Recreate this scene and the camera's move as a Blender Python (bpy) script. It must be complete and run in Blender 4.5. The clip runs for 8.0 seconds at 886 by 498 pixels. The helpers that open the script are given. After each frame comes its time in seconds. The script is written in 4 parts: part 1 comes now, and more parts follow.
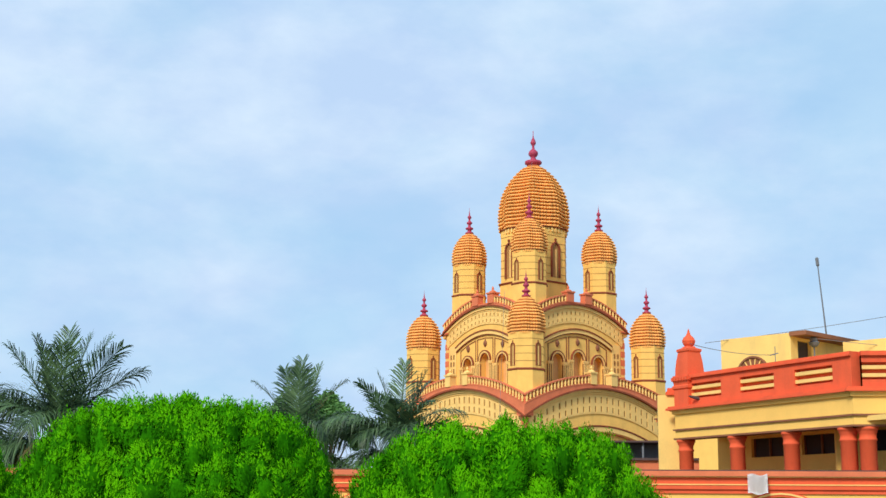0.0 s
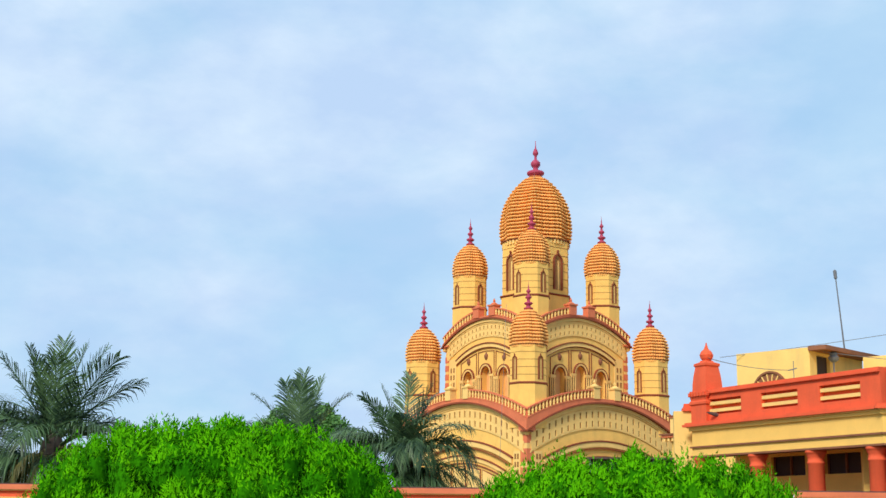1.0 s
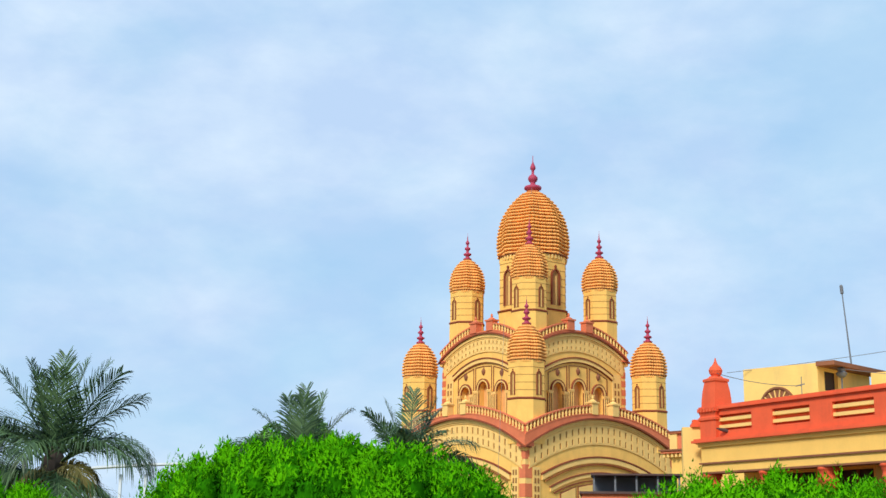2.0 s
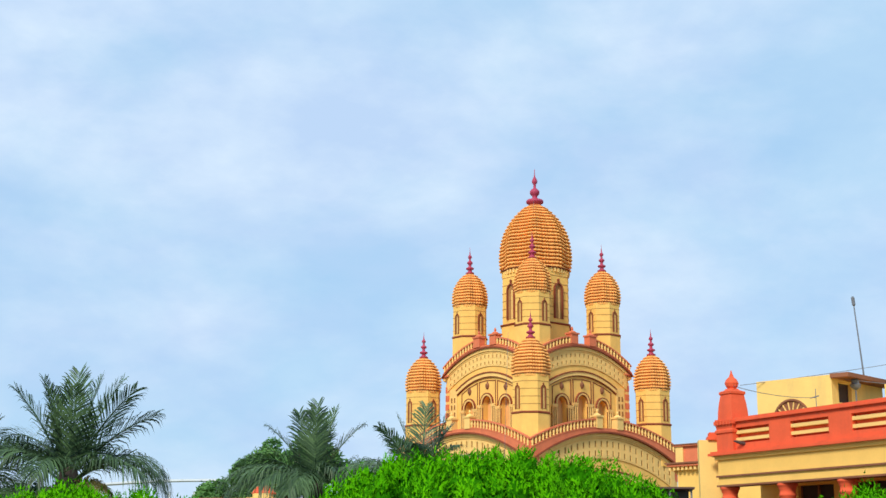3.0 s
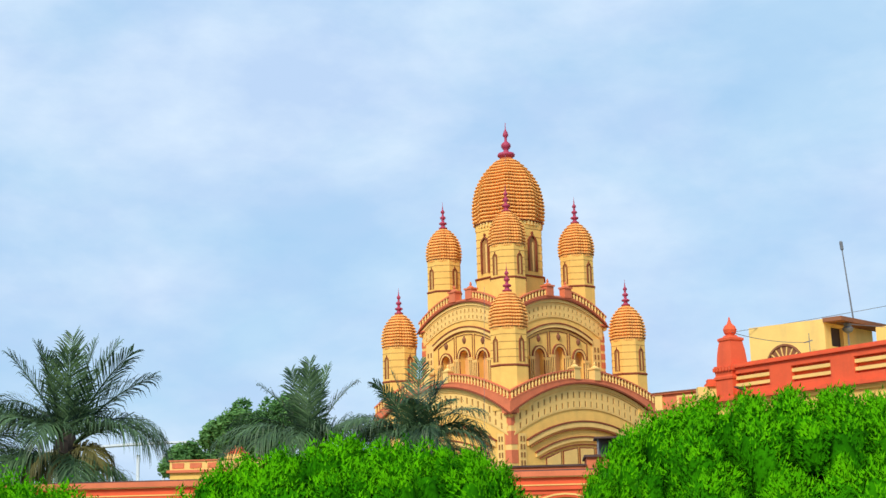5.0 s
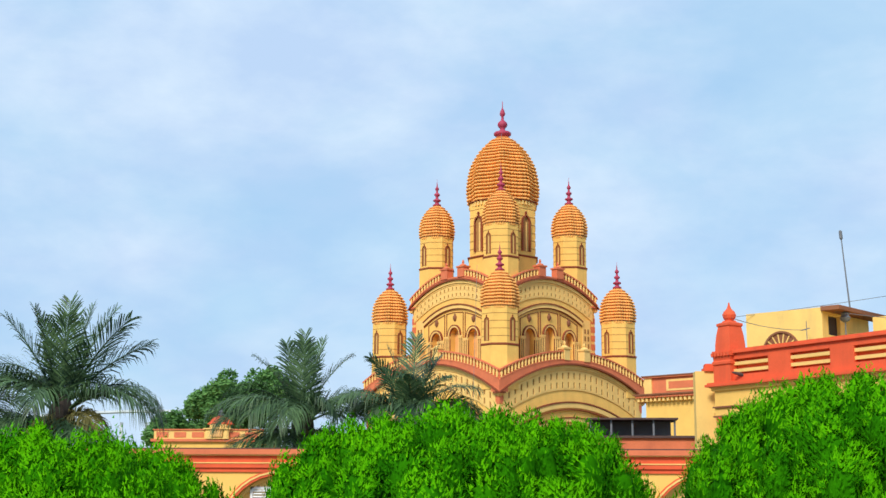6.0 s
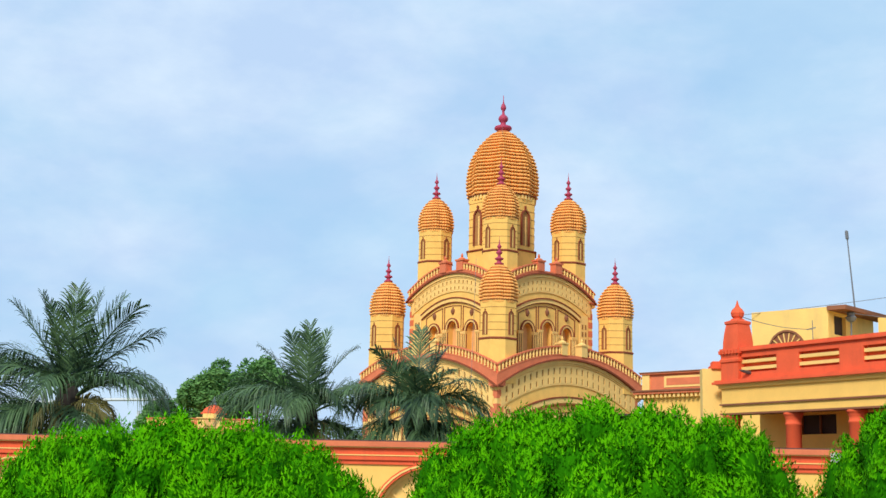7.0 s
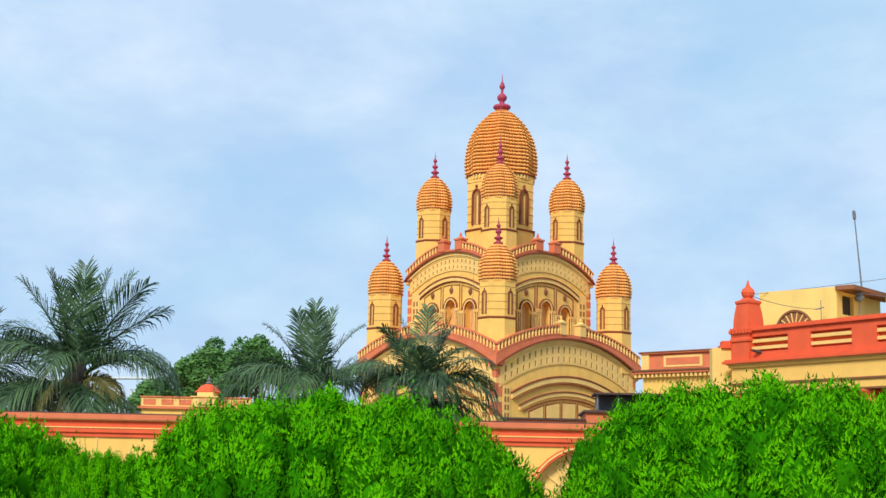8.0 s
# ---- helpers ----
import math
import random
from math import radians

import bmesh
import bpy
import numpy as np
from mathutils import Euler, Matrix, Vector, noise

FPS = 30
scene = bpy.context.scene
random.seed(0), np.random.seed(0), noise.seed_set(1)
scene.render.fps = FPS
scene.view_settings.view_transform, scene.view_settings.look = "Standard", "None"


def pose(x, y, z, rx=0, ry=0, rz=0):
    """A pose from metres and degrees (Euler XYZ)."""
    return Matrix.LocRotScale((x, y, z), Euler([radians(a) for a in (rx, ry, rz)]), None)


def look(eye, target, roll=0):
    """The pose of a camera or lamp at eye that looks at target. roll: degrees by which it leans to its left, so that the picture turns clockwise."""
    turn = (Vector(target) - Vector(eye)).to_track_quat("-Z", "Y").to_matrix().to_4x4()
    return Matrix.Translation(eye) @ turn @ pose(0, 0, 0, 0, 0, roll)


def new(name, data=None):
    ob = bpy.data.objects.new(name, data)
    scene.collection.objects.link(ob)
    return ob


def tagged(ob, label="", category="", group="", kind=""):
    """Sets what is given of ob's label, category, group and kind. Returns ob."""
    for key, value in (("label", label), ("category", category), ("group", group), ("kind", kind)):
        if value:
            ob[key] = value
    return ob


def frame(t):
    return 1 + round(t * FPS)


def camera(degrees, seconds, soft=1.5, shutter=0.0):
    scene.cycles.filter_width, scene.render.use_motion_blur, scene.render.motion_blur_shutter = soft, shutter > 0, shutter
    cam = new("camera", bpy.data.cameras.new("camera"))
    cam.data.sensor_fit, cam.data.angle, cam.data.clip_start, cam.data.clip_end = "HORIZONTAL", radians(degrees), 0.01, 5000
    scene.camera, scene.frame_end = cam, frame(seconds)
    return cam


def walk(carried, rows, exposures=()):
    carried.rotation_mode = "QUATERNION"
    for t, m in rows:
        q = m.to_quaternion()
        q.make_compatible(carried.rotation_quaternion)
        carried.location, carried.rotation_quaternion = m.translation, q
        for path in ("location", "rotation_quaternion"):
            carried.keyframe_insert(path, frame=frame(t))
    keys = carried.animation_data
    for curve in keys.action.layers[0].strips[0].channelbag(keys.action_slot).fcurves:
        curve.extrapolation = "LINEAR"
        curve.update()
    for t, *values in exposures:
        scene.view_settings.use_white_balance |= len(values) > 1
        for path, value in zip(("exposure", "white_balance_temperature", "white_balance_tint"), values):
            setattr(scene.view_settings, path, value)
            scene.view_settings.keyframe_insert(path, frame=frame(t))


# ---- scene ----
cam = camera(37.0, 8.0)
PATH = [
    (0, (6.800, -104.800, 1.800), (6.537, -102.858, 2.198), 0.5),
    (0.5, (6.440, -103.950, 1.920), (6.171, -102.011, 2.329), 0.8),
    (1, (6.031, -103.250, 2.000), (5.778, -101.311, 2.417), 0.8),
    (1.5, (5.747, -102.998, 2.052), (5.507, -101.058, 2.475), 0.8),
    (2, (5.379, -102.917, 2.036), (5.142, -100.980, 2.476), 0.8),
    (2.2, (5.228, -102.823, 2.045), (4.987, -100.889, 2.493), 0.7),
    (3.3, (4.424, -103.025, 2.002), (4.209, -101.091, 2.464), 0.2),
    (3.5, (4.302, -103.044, 1.980), (4.097, -101.109, 2.441), 0.1),
    (4, (3.868, -102.954, 1.995), (3.687, -101.013, 2.444), -1.1),
    (4.5, (3.520, -102.903, 1.992), (3.351, -100.957, 2.422), -1.6),
    (4.7, (3.355, -102.883, 2.022), (3.190, -100.934, 2.437), -1.6),
    (5.8, (2.739, -102.812, 1.975), (2.594, -100.851, 2.343), -0.2),
    (6, (2.600, -102.791, 1.990), (2.460, -100.829, 2.353), 0.3),
    (6.5, (2.288, -102.841, 1.986), (2.157, -100.878, 2.344), 1.1),
    (7, (1.913, -102.848, 1.984), (1.788, -100.883, 2.337), 1.2),
    (7.5, (1.534, -102.791, 1.955), (1.415, -100.824, 2.294), 1.3),
    (8, (1.170, -102.702, 1.960), (1.062, -100.731, 2.283), 1.3),
]
walk(cam, [(t, look(eye, target, roll)) for t, eye, target, roll in PATH])

# ---------------- world, sun, exposure ----------------
SUN_EL, SUN_AZ = radians(38), radians(201)
world = bpy.data.worlds.new("sky")
scene.world = world
world.use_nodes = True
wn, wl = world.node_tree.nodes, world.node_tree.links
wn.clear()
w_out = wn.new("ShaderNodeOutputWorld")
w_bg = wn.new("ShaderNodeBackground")
w_sky = wn.new("ShaderNodeTexSky")
w_sky.sky_type = "NISHITA"
w_sky.sun_disc = False
w_sky.sun_elevation, w_sky.sun_rotation = SUN_EL, SUN_AZ
w_bg.inputs["Strength"].default_value = 0.10
# broken cloud sheet: soft white and grey-blue patches mixed over the clear sky
w_co = wn.new("ShaderNodeTexCoord")
w_map = wn.new("ShaderNodeMapping")
w_map.inputs["Scale"].default_value = (1.0, 1.0, 1.9)
w_map.inputs["Location"].default_value = (0.37, 0.2, 0.11)
w_n1 = wn.new("ShaderNodeTexNoise")
w_n1.inputs["Scale"].default_value, w_n1.inputs["Detail"].default_value, w_n1.inputs["Roughness"].default_value = 4.6, 8.0, 0.56
w_n1.inputs["Distortion"].default_value = 0.25
w_n2 = wn.new("ShaderNodeTexNoise")
w_n2.inputs["Scale"].default_value, w_n2.inputs["Detail"].default_value, w_n2.inputs["Roughness"].default_value = 8.5, 8.0, 0.55
w_cov = wn.new("ShaderNodeMapRange")
w_cov.inputs["From Min"].default_value, w_cov.inputs["From Max"].default_value = 0.34, 0.60
w_cov.inputs["To Min"].default_value, w_cov.inputs["To Max"].default_value = 0.42, 1.0
w_tone = wn.new("ShaderNodeValToRGB")
w_tone.color_ramp.elements[0].position, w_tone.color_ramp.elements[1].position = 0.36, 0.66
w_tone.color_ramp.elements[0].color = (5.25, 7.0, 9.55, 1)
w_tone.color_ramp.elements[1].color = (6.95, 8.5, 10.2, 1)
w_mix = wn.new("ShaderNodeMix")
w_mix.data_type = "RGBA"
w_blue = wn.new("ShaderNodeMix")
w_blue.data_type = "RGBA"
w_blue.inputs[0].default_value = 0.8
w_blue.inputs[7].default_value = (3.6, 6.8, 9.8, 1)
wl.new(w_co.outputs["Generated"], w_map.inputs["Vector"])
wl.new(w_map.outputs["Vector"], w_n1.inputs["Vector"])
wl.new(w_map.outputs["Vector"], w_n2.inputs["Vector"])
wl.new(w_n1.outputs["Fac"], w_cov.inputs["Value"])
wl.new(w_n2.outputs["Fac"], w_tone.inputs["Fac"])
wl.new(w_cov.outputs["Result"], w_mix.inputs[0])
wl.new(w_sky.outputs["Color"], w_blue.inputs[6])
wl.new(w_blue.outputs[2], w_mix.inputs[6])
wl.new(w_tone.outputs["Color"], w_mix.inputs[7])
wl.new(w_mix.outputs[2], w_bg.inputs["Color"])
wl.new(w_bg.outputs["Background"], w_out.inputs["Surface"])

sun = new("sun", bpy.data.lights.new("sun", "SUN"))
sun.data.energy, sun.data.angle, sun.data.color = 3.3, radians(14), (1.0, 0.94, 0.83)
sun.matrix_world = look((0, 0, 60), (0 - 60 * math.cos(SUN_EL) * math.sin(SUN_AZ), 0 - 60 * math.cos(SUN_EL) * math.cos(SUN_AZ), 60 - 60 * math.sin(SUN_EL)))
scene.view_settings.exposure = 0.0


# ---------------- materials ----------------
def mat(name, color, rough=0.8, var=0.12, scale=1.5, fine=14.0, bump=0.15, stain=None, stain_amt=0.0, spec=0.3, per_object=0.0, streak=False):
    """Painted plaster, leaf or stone: base colour with variation at two scales, optional stains, fine relief."""
    m = bpy.data.materials.new(name)
    m.use_nodes = True
    n, l = m.node_tree.nodes, m.node_tree.links
    b = n["Principled BSDF"]
    b.inputs["Roughness"].default_value = rough
    b.inputs["Specular IOR Level"].default_value = spec
    co = n.new("ShaderNodeTexCoord")
    a = n.new("ShaderNodeTexNoise")
    a.inputs["Scale"].default_value, a.inputs["Detail"].default_value = scale, 4
    f = n.new("ShaderNodeTexNoise")
    f.inputs["Scale"].default_value, f.inputs["Detail"].default_value = fine, 5
    geo = n.new("ShaderNodeNewGeometry")
    src = geo.outputs["Position"]
    l.new(src, a.inputs["Vector"])
    l.new(src, f.inputs["Vector"])
    add = n.new("ShaderNodeMath")
    add.operation = "MULTIPLY_ADD"
    add.inputs[1].default_value = 0.5
    l.new(f.outputs["Fac"], add.inputs[0])
    l.new(a.outputs["Fac"], add.inputs[2])
    rng = n.new("ShaderNodeMapRange")
    rng.inputs["From Min"].default_value, rng.inputs["From Max"].default_value = 0.45, 1.05
    rng.inputs["To Min"].default_value, rng.inputs["To Max"].default_value = 1 - var, 1 + var
    l.new(add.outputs[0], rng.inputs["Value"])
    mul = n.new("ShaderNodeMix")
    mul.data_type, mul.blend_type = "RGBA", "MULTIPLY"
    mul.inputs[0].default_value = 1.0
    mul.inputs[6].default_value = (*color, 1)
    l.new(rng.outputs["Result"], mul.inputs[7])
    last = mul.outputs[2]
    if per_object:
        oi = n.new("ShaderNodeObjectInfo")
        r2 = n.new("ShaderNodeMapRange")
        r2.inputs["To Min"].default_value, r2.inputs["To Max"].default_value = 1 - per_object, 1 + per_object
        l.new(oi.outputs["Random"], r2.inputs["Value"])
        m2 = n.new("ShaderNodeMix")
        m2.data_type, m2.blend_type = "RGBA", "MULTIPLY"
        m2.inputs[0].default_value = 1.0
        l.new(last, m2.inputs[6])
        l.new(r2.outputs["Result"], m2.inputs[7])
        last = m2.outputs[2]
    if stain:
        sn = n.new("ShaderNodeTexNoise")
        sn.inputs["Scale"].default_value, sn.inputs["Detail"].default_value = 1.1, 7
        if streak:
            mp = n.new("ShaderNodeMapping")
            mp.inputs["Scale"].default_value = (2.4, 2.4, 0.35)
            l.new(src, mp.inputs["Vector"])
            l.new(mp.outputs["Vector"], sn.inputs["Vector"])
        else:
            l.new(src, sn.inputs["Vector"])
        sr = n.new("ShaderNodeMapRange")
        sr.inputs["From Min"].default_value, sr.inputs["From Max"].default_value = 0.52, 0.78
        sr.inputs["To Max"].default_value = stain_amt
        l.new(sn.outputs["Fac"], sr.inputs["Value"])
        m3 = n.new("ShaderNodeMix")
        m3.data_type = "RGBA"
        l.new(sr.outputs["Result"], m3.inputs[0])
        l.new(last, m3.inputs[6])
        m3.inputs[7].default_value = (*stain, 1)
        last = m3.outputs[2]
    l.new(last, b.inputs["Base Color"])
    bp = n.new("ShaderNodeBump")
    bp.inputs["Strength"].default_value, bp.inputs["Distance"].default_value = bump, 0.02
    l.new(f.outputs["Fac"], bp.inputs["Height"])
    l.new(bp.outputs["Normal"], b.inputs["Normal"])
    return m


def leaf_mat(name, dark, light, rough=0.55, trans=0.3, scale=2.0, each=0.5, spec=0.3):
    """Leaves: colour varies from leaf to leaf and over the crown, a little light comes through."""
    m = bpy.data.materials.new(name)
    m.use_nodes = True
    n, l = m.node_tree.nodes, m.node_tree.links
    b = n["Principled BSDF"]
    b.inputs["Roughness"].default_value = rough
    b.inputs["Specular IOR Level"].default_value = spec
    geo = n.new("ShaderNodeNewGeometry")
    no = n.new("ShaderNodeTexNoise")
    no.inputs["Scale"].default_value, no.inputs["Detail"].default_value = scale, 4
    l.new(geo.outputs["Position"], no.inputs["Vector"])
    av = n.new("ShaderNodeMath")
    av.operation = "MULTIPLY_ADD"
    av.inputs[1].default_value = each
    l.new(geo.outputs["Random Per Island"], av.inputs[0])
    l.new(no.outputs["Fac"], av.inputs[2])
    rp = n.new("ShaderNodeValToRGB")
    rp.color_ramp.elements[0].position, rp.color_ramp.elements[1].position = 0.38, 0.5 + each
    rp.color_ramp.elements[0].color, rp.color_ramp.elements[1].color = (*dark, 1), (*light, 1)
    l.new(av.outputs[0], rp.inputs["Fac"])
    l.new(rp.outputs["Color"], b.inputs["Base Color"])
    tr = n.new("ShaderNodeBsdfTranslucent")
    l.new(rp.outputs["Color"], tr.inputs["Color"])
    ms = n.new("ShaderNodeMixShader")
    ms.inputs[0].default_value = trans
    l.new(b.outputs[0], ms.inputs[1])
    l.new(tr.outputs[0], ms.inputs[2])
    l.new(ms.outputs[0], n["Material Output"].inputs["Surface"])
    return m


YELLOW = mat("yellow limewash", (0.89, 0.53, 0.135), 0.85, 0.10, stain=(0.50, 0.30, 0.10), stain_amt=0.22, streak=True)
CREAM = mat("cream plaster", (0.89, 0.575, 0.19), 0.85, 0.08, stain=(0.5, 0.34, 0.15), stain_amt=0.2, streak=True)
OCHRE = mat("ochre ornament paint", (0.46, 0.215, 0.05), 0.85, 0.12)
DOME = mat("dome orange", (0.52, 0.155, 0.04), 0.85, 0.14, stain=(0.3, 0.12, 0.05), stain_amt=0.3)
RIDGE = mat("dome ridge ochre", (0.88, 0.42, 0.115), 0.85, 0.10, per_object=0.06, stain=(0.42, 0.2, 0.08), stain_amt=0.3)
# this brown holds the shadow inside the ornament slots
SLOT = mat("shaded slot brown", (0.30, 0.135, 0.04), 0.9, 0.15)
LINE = mat("red-brown line paint", (0.26, 0.065, 0.028), 0.8, 0.12)
FINIAL = mat("magenta-red finial paint", (0.42, 0.05, 0.10), 0.6, 0.15)
RED = mat("vermilion limewash", (0.78, 0.115, 0.042), 0.8, 0.10, stain=(0.42, 0.07, 0.04), stain_amt=0.35, streak=True)
ROSE = mat("faded rose-red plaster", (0.70, 0.19, 0.085), 0.85, 0.12, stain=(0.4, 0.09, 0.06), stain_amt=0.3)
WALLY = mat("warm yellow wall", (0.90, 0.55, 0.14), 0.85, 0.06, stain=(0.55, 0.34, 0.10), stain_amt=0.12, streak=True)
PALEY = mat("pale yellow wall", (0.87, 0.58, 0.18), 0.85, 0.08, stain=(0.42, 0.32, 0.16), stain_amt=0.3, streak=True)
# recess shade of the tower niches as a brown; string courses reuse it
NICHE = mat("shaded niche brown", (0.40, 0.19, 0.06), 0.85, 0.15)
TAN = mat("niche tan paint", (0.74, 0.40, 0.15), 0.85, 0.12)
BROWN = mat("weathered brown concrete", (0.25, 0.10, 0.05), 0.85, 0.2)
SLATE = mat("blackened roof edge", (0.10, 0.06, 0.055), 0.9, 0.25)
# near-black for panels that stand in for unlit rooms behind openings
DARK = mat("dark room interior", (0.045, 0.03, 0.03), 0.7, 0.2)
METAL = mat("grey painted steel", (0.16, 0.17, 0.19), 0.5, 0.15)
WHITE = mat("white cloth", (0.80, 0.80, 0.80), 0.9, 0.05)
PALEBLUE = mat("pale painted steel", (0.66, 0.72, 0.76), 0.6, 0.08)
GROUND = mat("trodden earth and grass", (0.16, 0.15, 0.07), 0.95, 0.3, scale=0.4, fine=6.0, stain=(0.09, 0.14, 0.03), stain_amt=0.8)
SHEATH = mat("dark palm fibre", (0.045, 0.035, 0.028), 0.95, 0.4, scale=4, fine=30, bump=0.6)
BARK = mat("grey palm bark", (0.16, 0.11, 0.075), 0.9, 0.3, scale=3, fine=25, bump=0.5)
THUJA = leaf_mat("bright thuja foliage", (0.012, 0.115, 0.0005), (0.034, 0.225, 0.001), 0.9, 0.12, 5.0, 0.25, 0.04)
# lighter green for fresh growth, with the lit spray tops put into the colour
THUJA_TIP = leaf_mat("fresh brightened thuja tips", (0.055, 0.30, 0.001), (0.120, 0.46, 0.002), 0.9, 0.22, 5.0, 0.3, 0.04)
# near-black green: the shade in the gaps between sprays, as colour
THUJA_IN = leaf_mat("shade-dark inner thuja foliage", (0.003, 0.025, 0.0005), (0.008, 0.05, 0.001), 0.95, 0.0, 3.0, 0.5, 0.02)
PALM = leaf_mat("coconut palm leaf", (0.004, 0.022, 0.018), (0.12, 0.215, 0.085), 0.45, 0.22, 0.8)
PALM_DRY = leaf_mat("ageing palm leaf", (0.10, 0.11, 0.03), (0.24, 0.21, 0.07), 0.5, 0.25, 0.8)
TREE = leaf_mat("broad tree foliage", (0.045, 0.14, 0.03), (0.14, 0.30, 0.07), 0.6, 0.2, 0.35)


# ---------------- mesh helpers ----------------
def link(name, bm, material, parent=None, label="", smooth=False):
    me = bpy.data.meshes.new(name)
    bmesh.ops.recalc_face_normals(bm, faces=bm.faces)
    if smooth:
        for f in bm.faces:
            f.smooth = True
    bm.to_mesh(me)
    bm.free()
    for m in material if isinstance(material, (list, tuple)) else [material]:
        me.materials.append(m)
    ob = new(name, me)
    ob.parent = parent
    if label:
        tagged(ob, label=label)
    return ob


def part(name, bm, material, parent, label="", smooth=False):
    return link(name, bm, material, parent, label, smooth)


def empty(name, m=None, parent=None):
    ob = new(name)
    ob.empty_display_size = 0.2
    ob.parent = parent
    if m is not None:
        ob.matrix_basis = m
    return ob


def share(ob, m, parent):
    """One more piece on the same mesh, at the pose m under its parent."""
    o = new(ob.name, ob.data)
    o.parent = parent
    o.matrix_basis = m
    return o


def box(bm, x0, x1, y0, y1, z0, z1, m=None):
    v = [bm.verts.new((x, y, z)) for z in (z0, z1) for x, y in ((x0, y0), (x1, y0), (x1, y1), (x0, y1))]
    if m is not None:
        for q in v:
            q.co = m @ q.co
    for f in ((0, 3, 2, 1), (4, 5, 6, 7), (0, 1, 5, 4), (1, 2, 6, 5), (2, 3, 7, 6), (3, 0, 4, 7)):
        bm.faces.new([v[i] for i in f])
    return v


def lathe(bm, profile, seg=16, cx=0.0, cy=0.0, turn=0.0, shape=None):
    """A turned solid from (radius, z) pairs, closed at both ends; shape(angle) scales the radius."""
    rings = []
    for r, z in profile:
        ring = []
        for k in range(seg):
            a = turn + 2 * math.pi * k / seg
            q = r * (shape(a) if shape else 1.0)
            ring.append(bm.verts.new((cx + q * math.cos(a), cy + q * math.sin(a), z)))
        rings.append(ring)
    for lo, hi in zip(rings, rings[1:]):
        for k in range(seg):
            bm.faces.new((lo[k], lo[(k + 1) % seg], hi[(k + 1) % seg], hi[k]))
    bm.faces.new(rings[0][::-1])
    bm.faces.new(rings[-1])


def slab(bm, outline, y0, y1):
    """An upright plate: outline of (x, z) in order, from y0 to y1."""
    a = [bm.verts.new((x, y0, z)) for x, z in outline]
    b = [bm.verts.new((x, y1, z)) for x, z in outline]
    n = len(outline)
    bm.faces.new(a)
    bm.faces.new(b[::-1])
    for k in range(n):
        bm.faces.new((a[k], b[k], b[(k + 1) % n], a[(k + 1) % n]))


def ribbon(bm, low, high, y0, y1):
    """A curved band between two lines of (x, z), from y0 to y1."""
    n = len(low)
    v = [[bm.verts.new((x, y, z)) for x, z in line] for y in (y0, y1) for line in (low, high)]
    for k in range(n - 1):
        for a, b in ((0, 1), (1, 3), (3, 2), (2, 0)):
            bm.faces.new((v[a][k], v[a][k + 1], v[b][k + 1], v[b][k]))
    for k in (0, n - 1):
        bm.faces.new((v[0][k], v[1][k], v[3][k], v[2][k]))


def arch_line(cx, half, spring, rise, n=12, pointed=0.0):
    """Points of an arch's curve from its left spring to its right one."""
    pts = []
    for k in range(n + 1):
        a = math.pi * (1 - k / n)
        pts.append((cx + half * math.cos(a), spring + rise * math.sin(a) + pointed * max(0.0, 1 - abs(math.cos(a)) * 3)))
    return pts


# ---------------- ground ----------------
bm = bmesh.new()
rad = [0, 8, 20, 40, 70, 110, 170, 260, 500, 1200, 3000]
rings = []
for r in rad[1:]:
    rings.append([bm.verts.new((r * math.cos(2 * math.pi * k / 48), -70 + r * math.sin(2 * math.pi * k / 48), 0.0)) for k in range(48)])
c0 = bm.verts.new((0, -70, 0))
for k in range(48):
    bm.faces.new((c0, rings[0][k], rings[0][(k + 1) % 48]))
for lo, hi in zip(rings, rings[1:]):
    for k in range(48):
        bm.faces.new((lo[k], hi[k], hi[(k + 1) % 48], lo[(k + 1) % 48]))
tagged(link("ground", bm, GROUND), "trodden earth and grass round the temple court", "ground", kind="structure")


# ---------------- the nine-spired temple ----------------
temple = empty("temple", pose(0, 0, 0, 0, 0, 45))
tagged(temple, "yellow nine-spired brick temple with ribbed orange domes and red balustrades", "temple")


def octagon(r):
    """Radius to a corner of an octagon whose sides face along and across, from the distance to a side."""
    return r / math.cos(math.pi / 8)


def ratha(a):
    """The plan of a ribbed dome: raised bands on the eight sides."""
    q = (a / (math.pi / 4)) % 1.0
    q = min(q, 1 - q) * 2
    return 1.045 if q < 0.30 else (1.0 if q < 0.62 else 0.955)


def beaded(count):
    """The dome's plan with a notch between each two of its moulded beads."""
    def shape(a):
        q = (a * count / (2 * math.pi) + 0.125) % 1.0
        return ratha(a) * (0.968 if q < 0.25 else 1.0)
    return shape


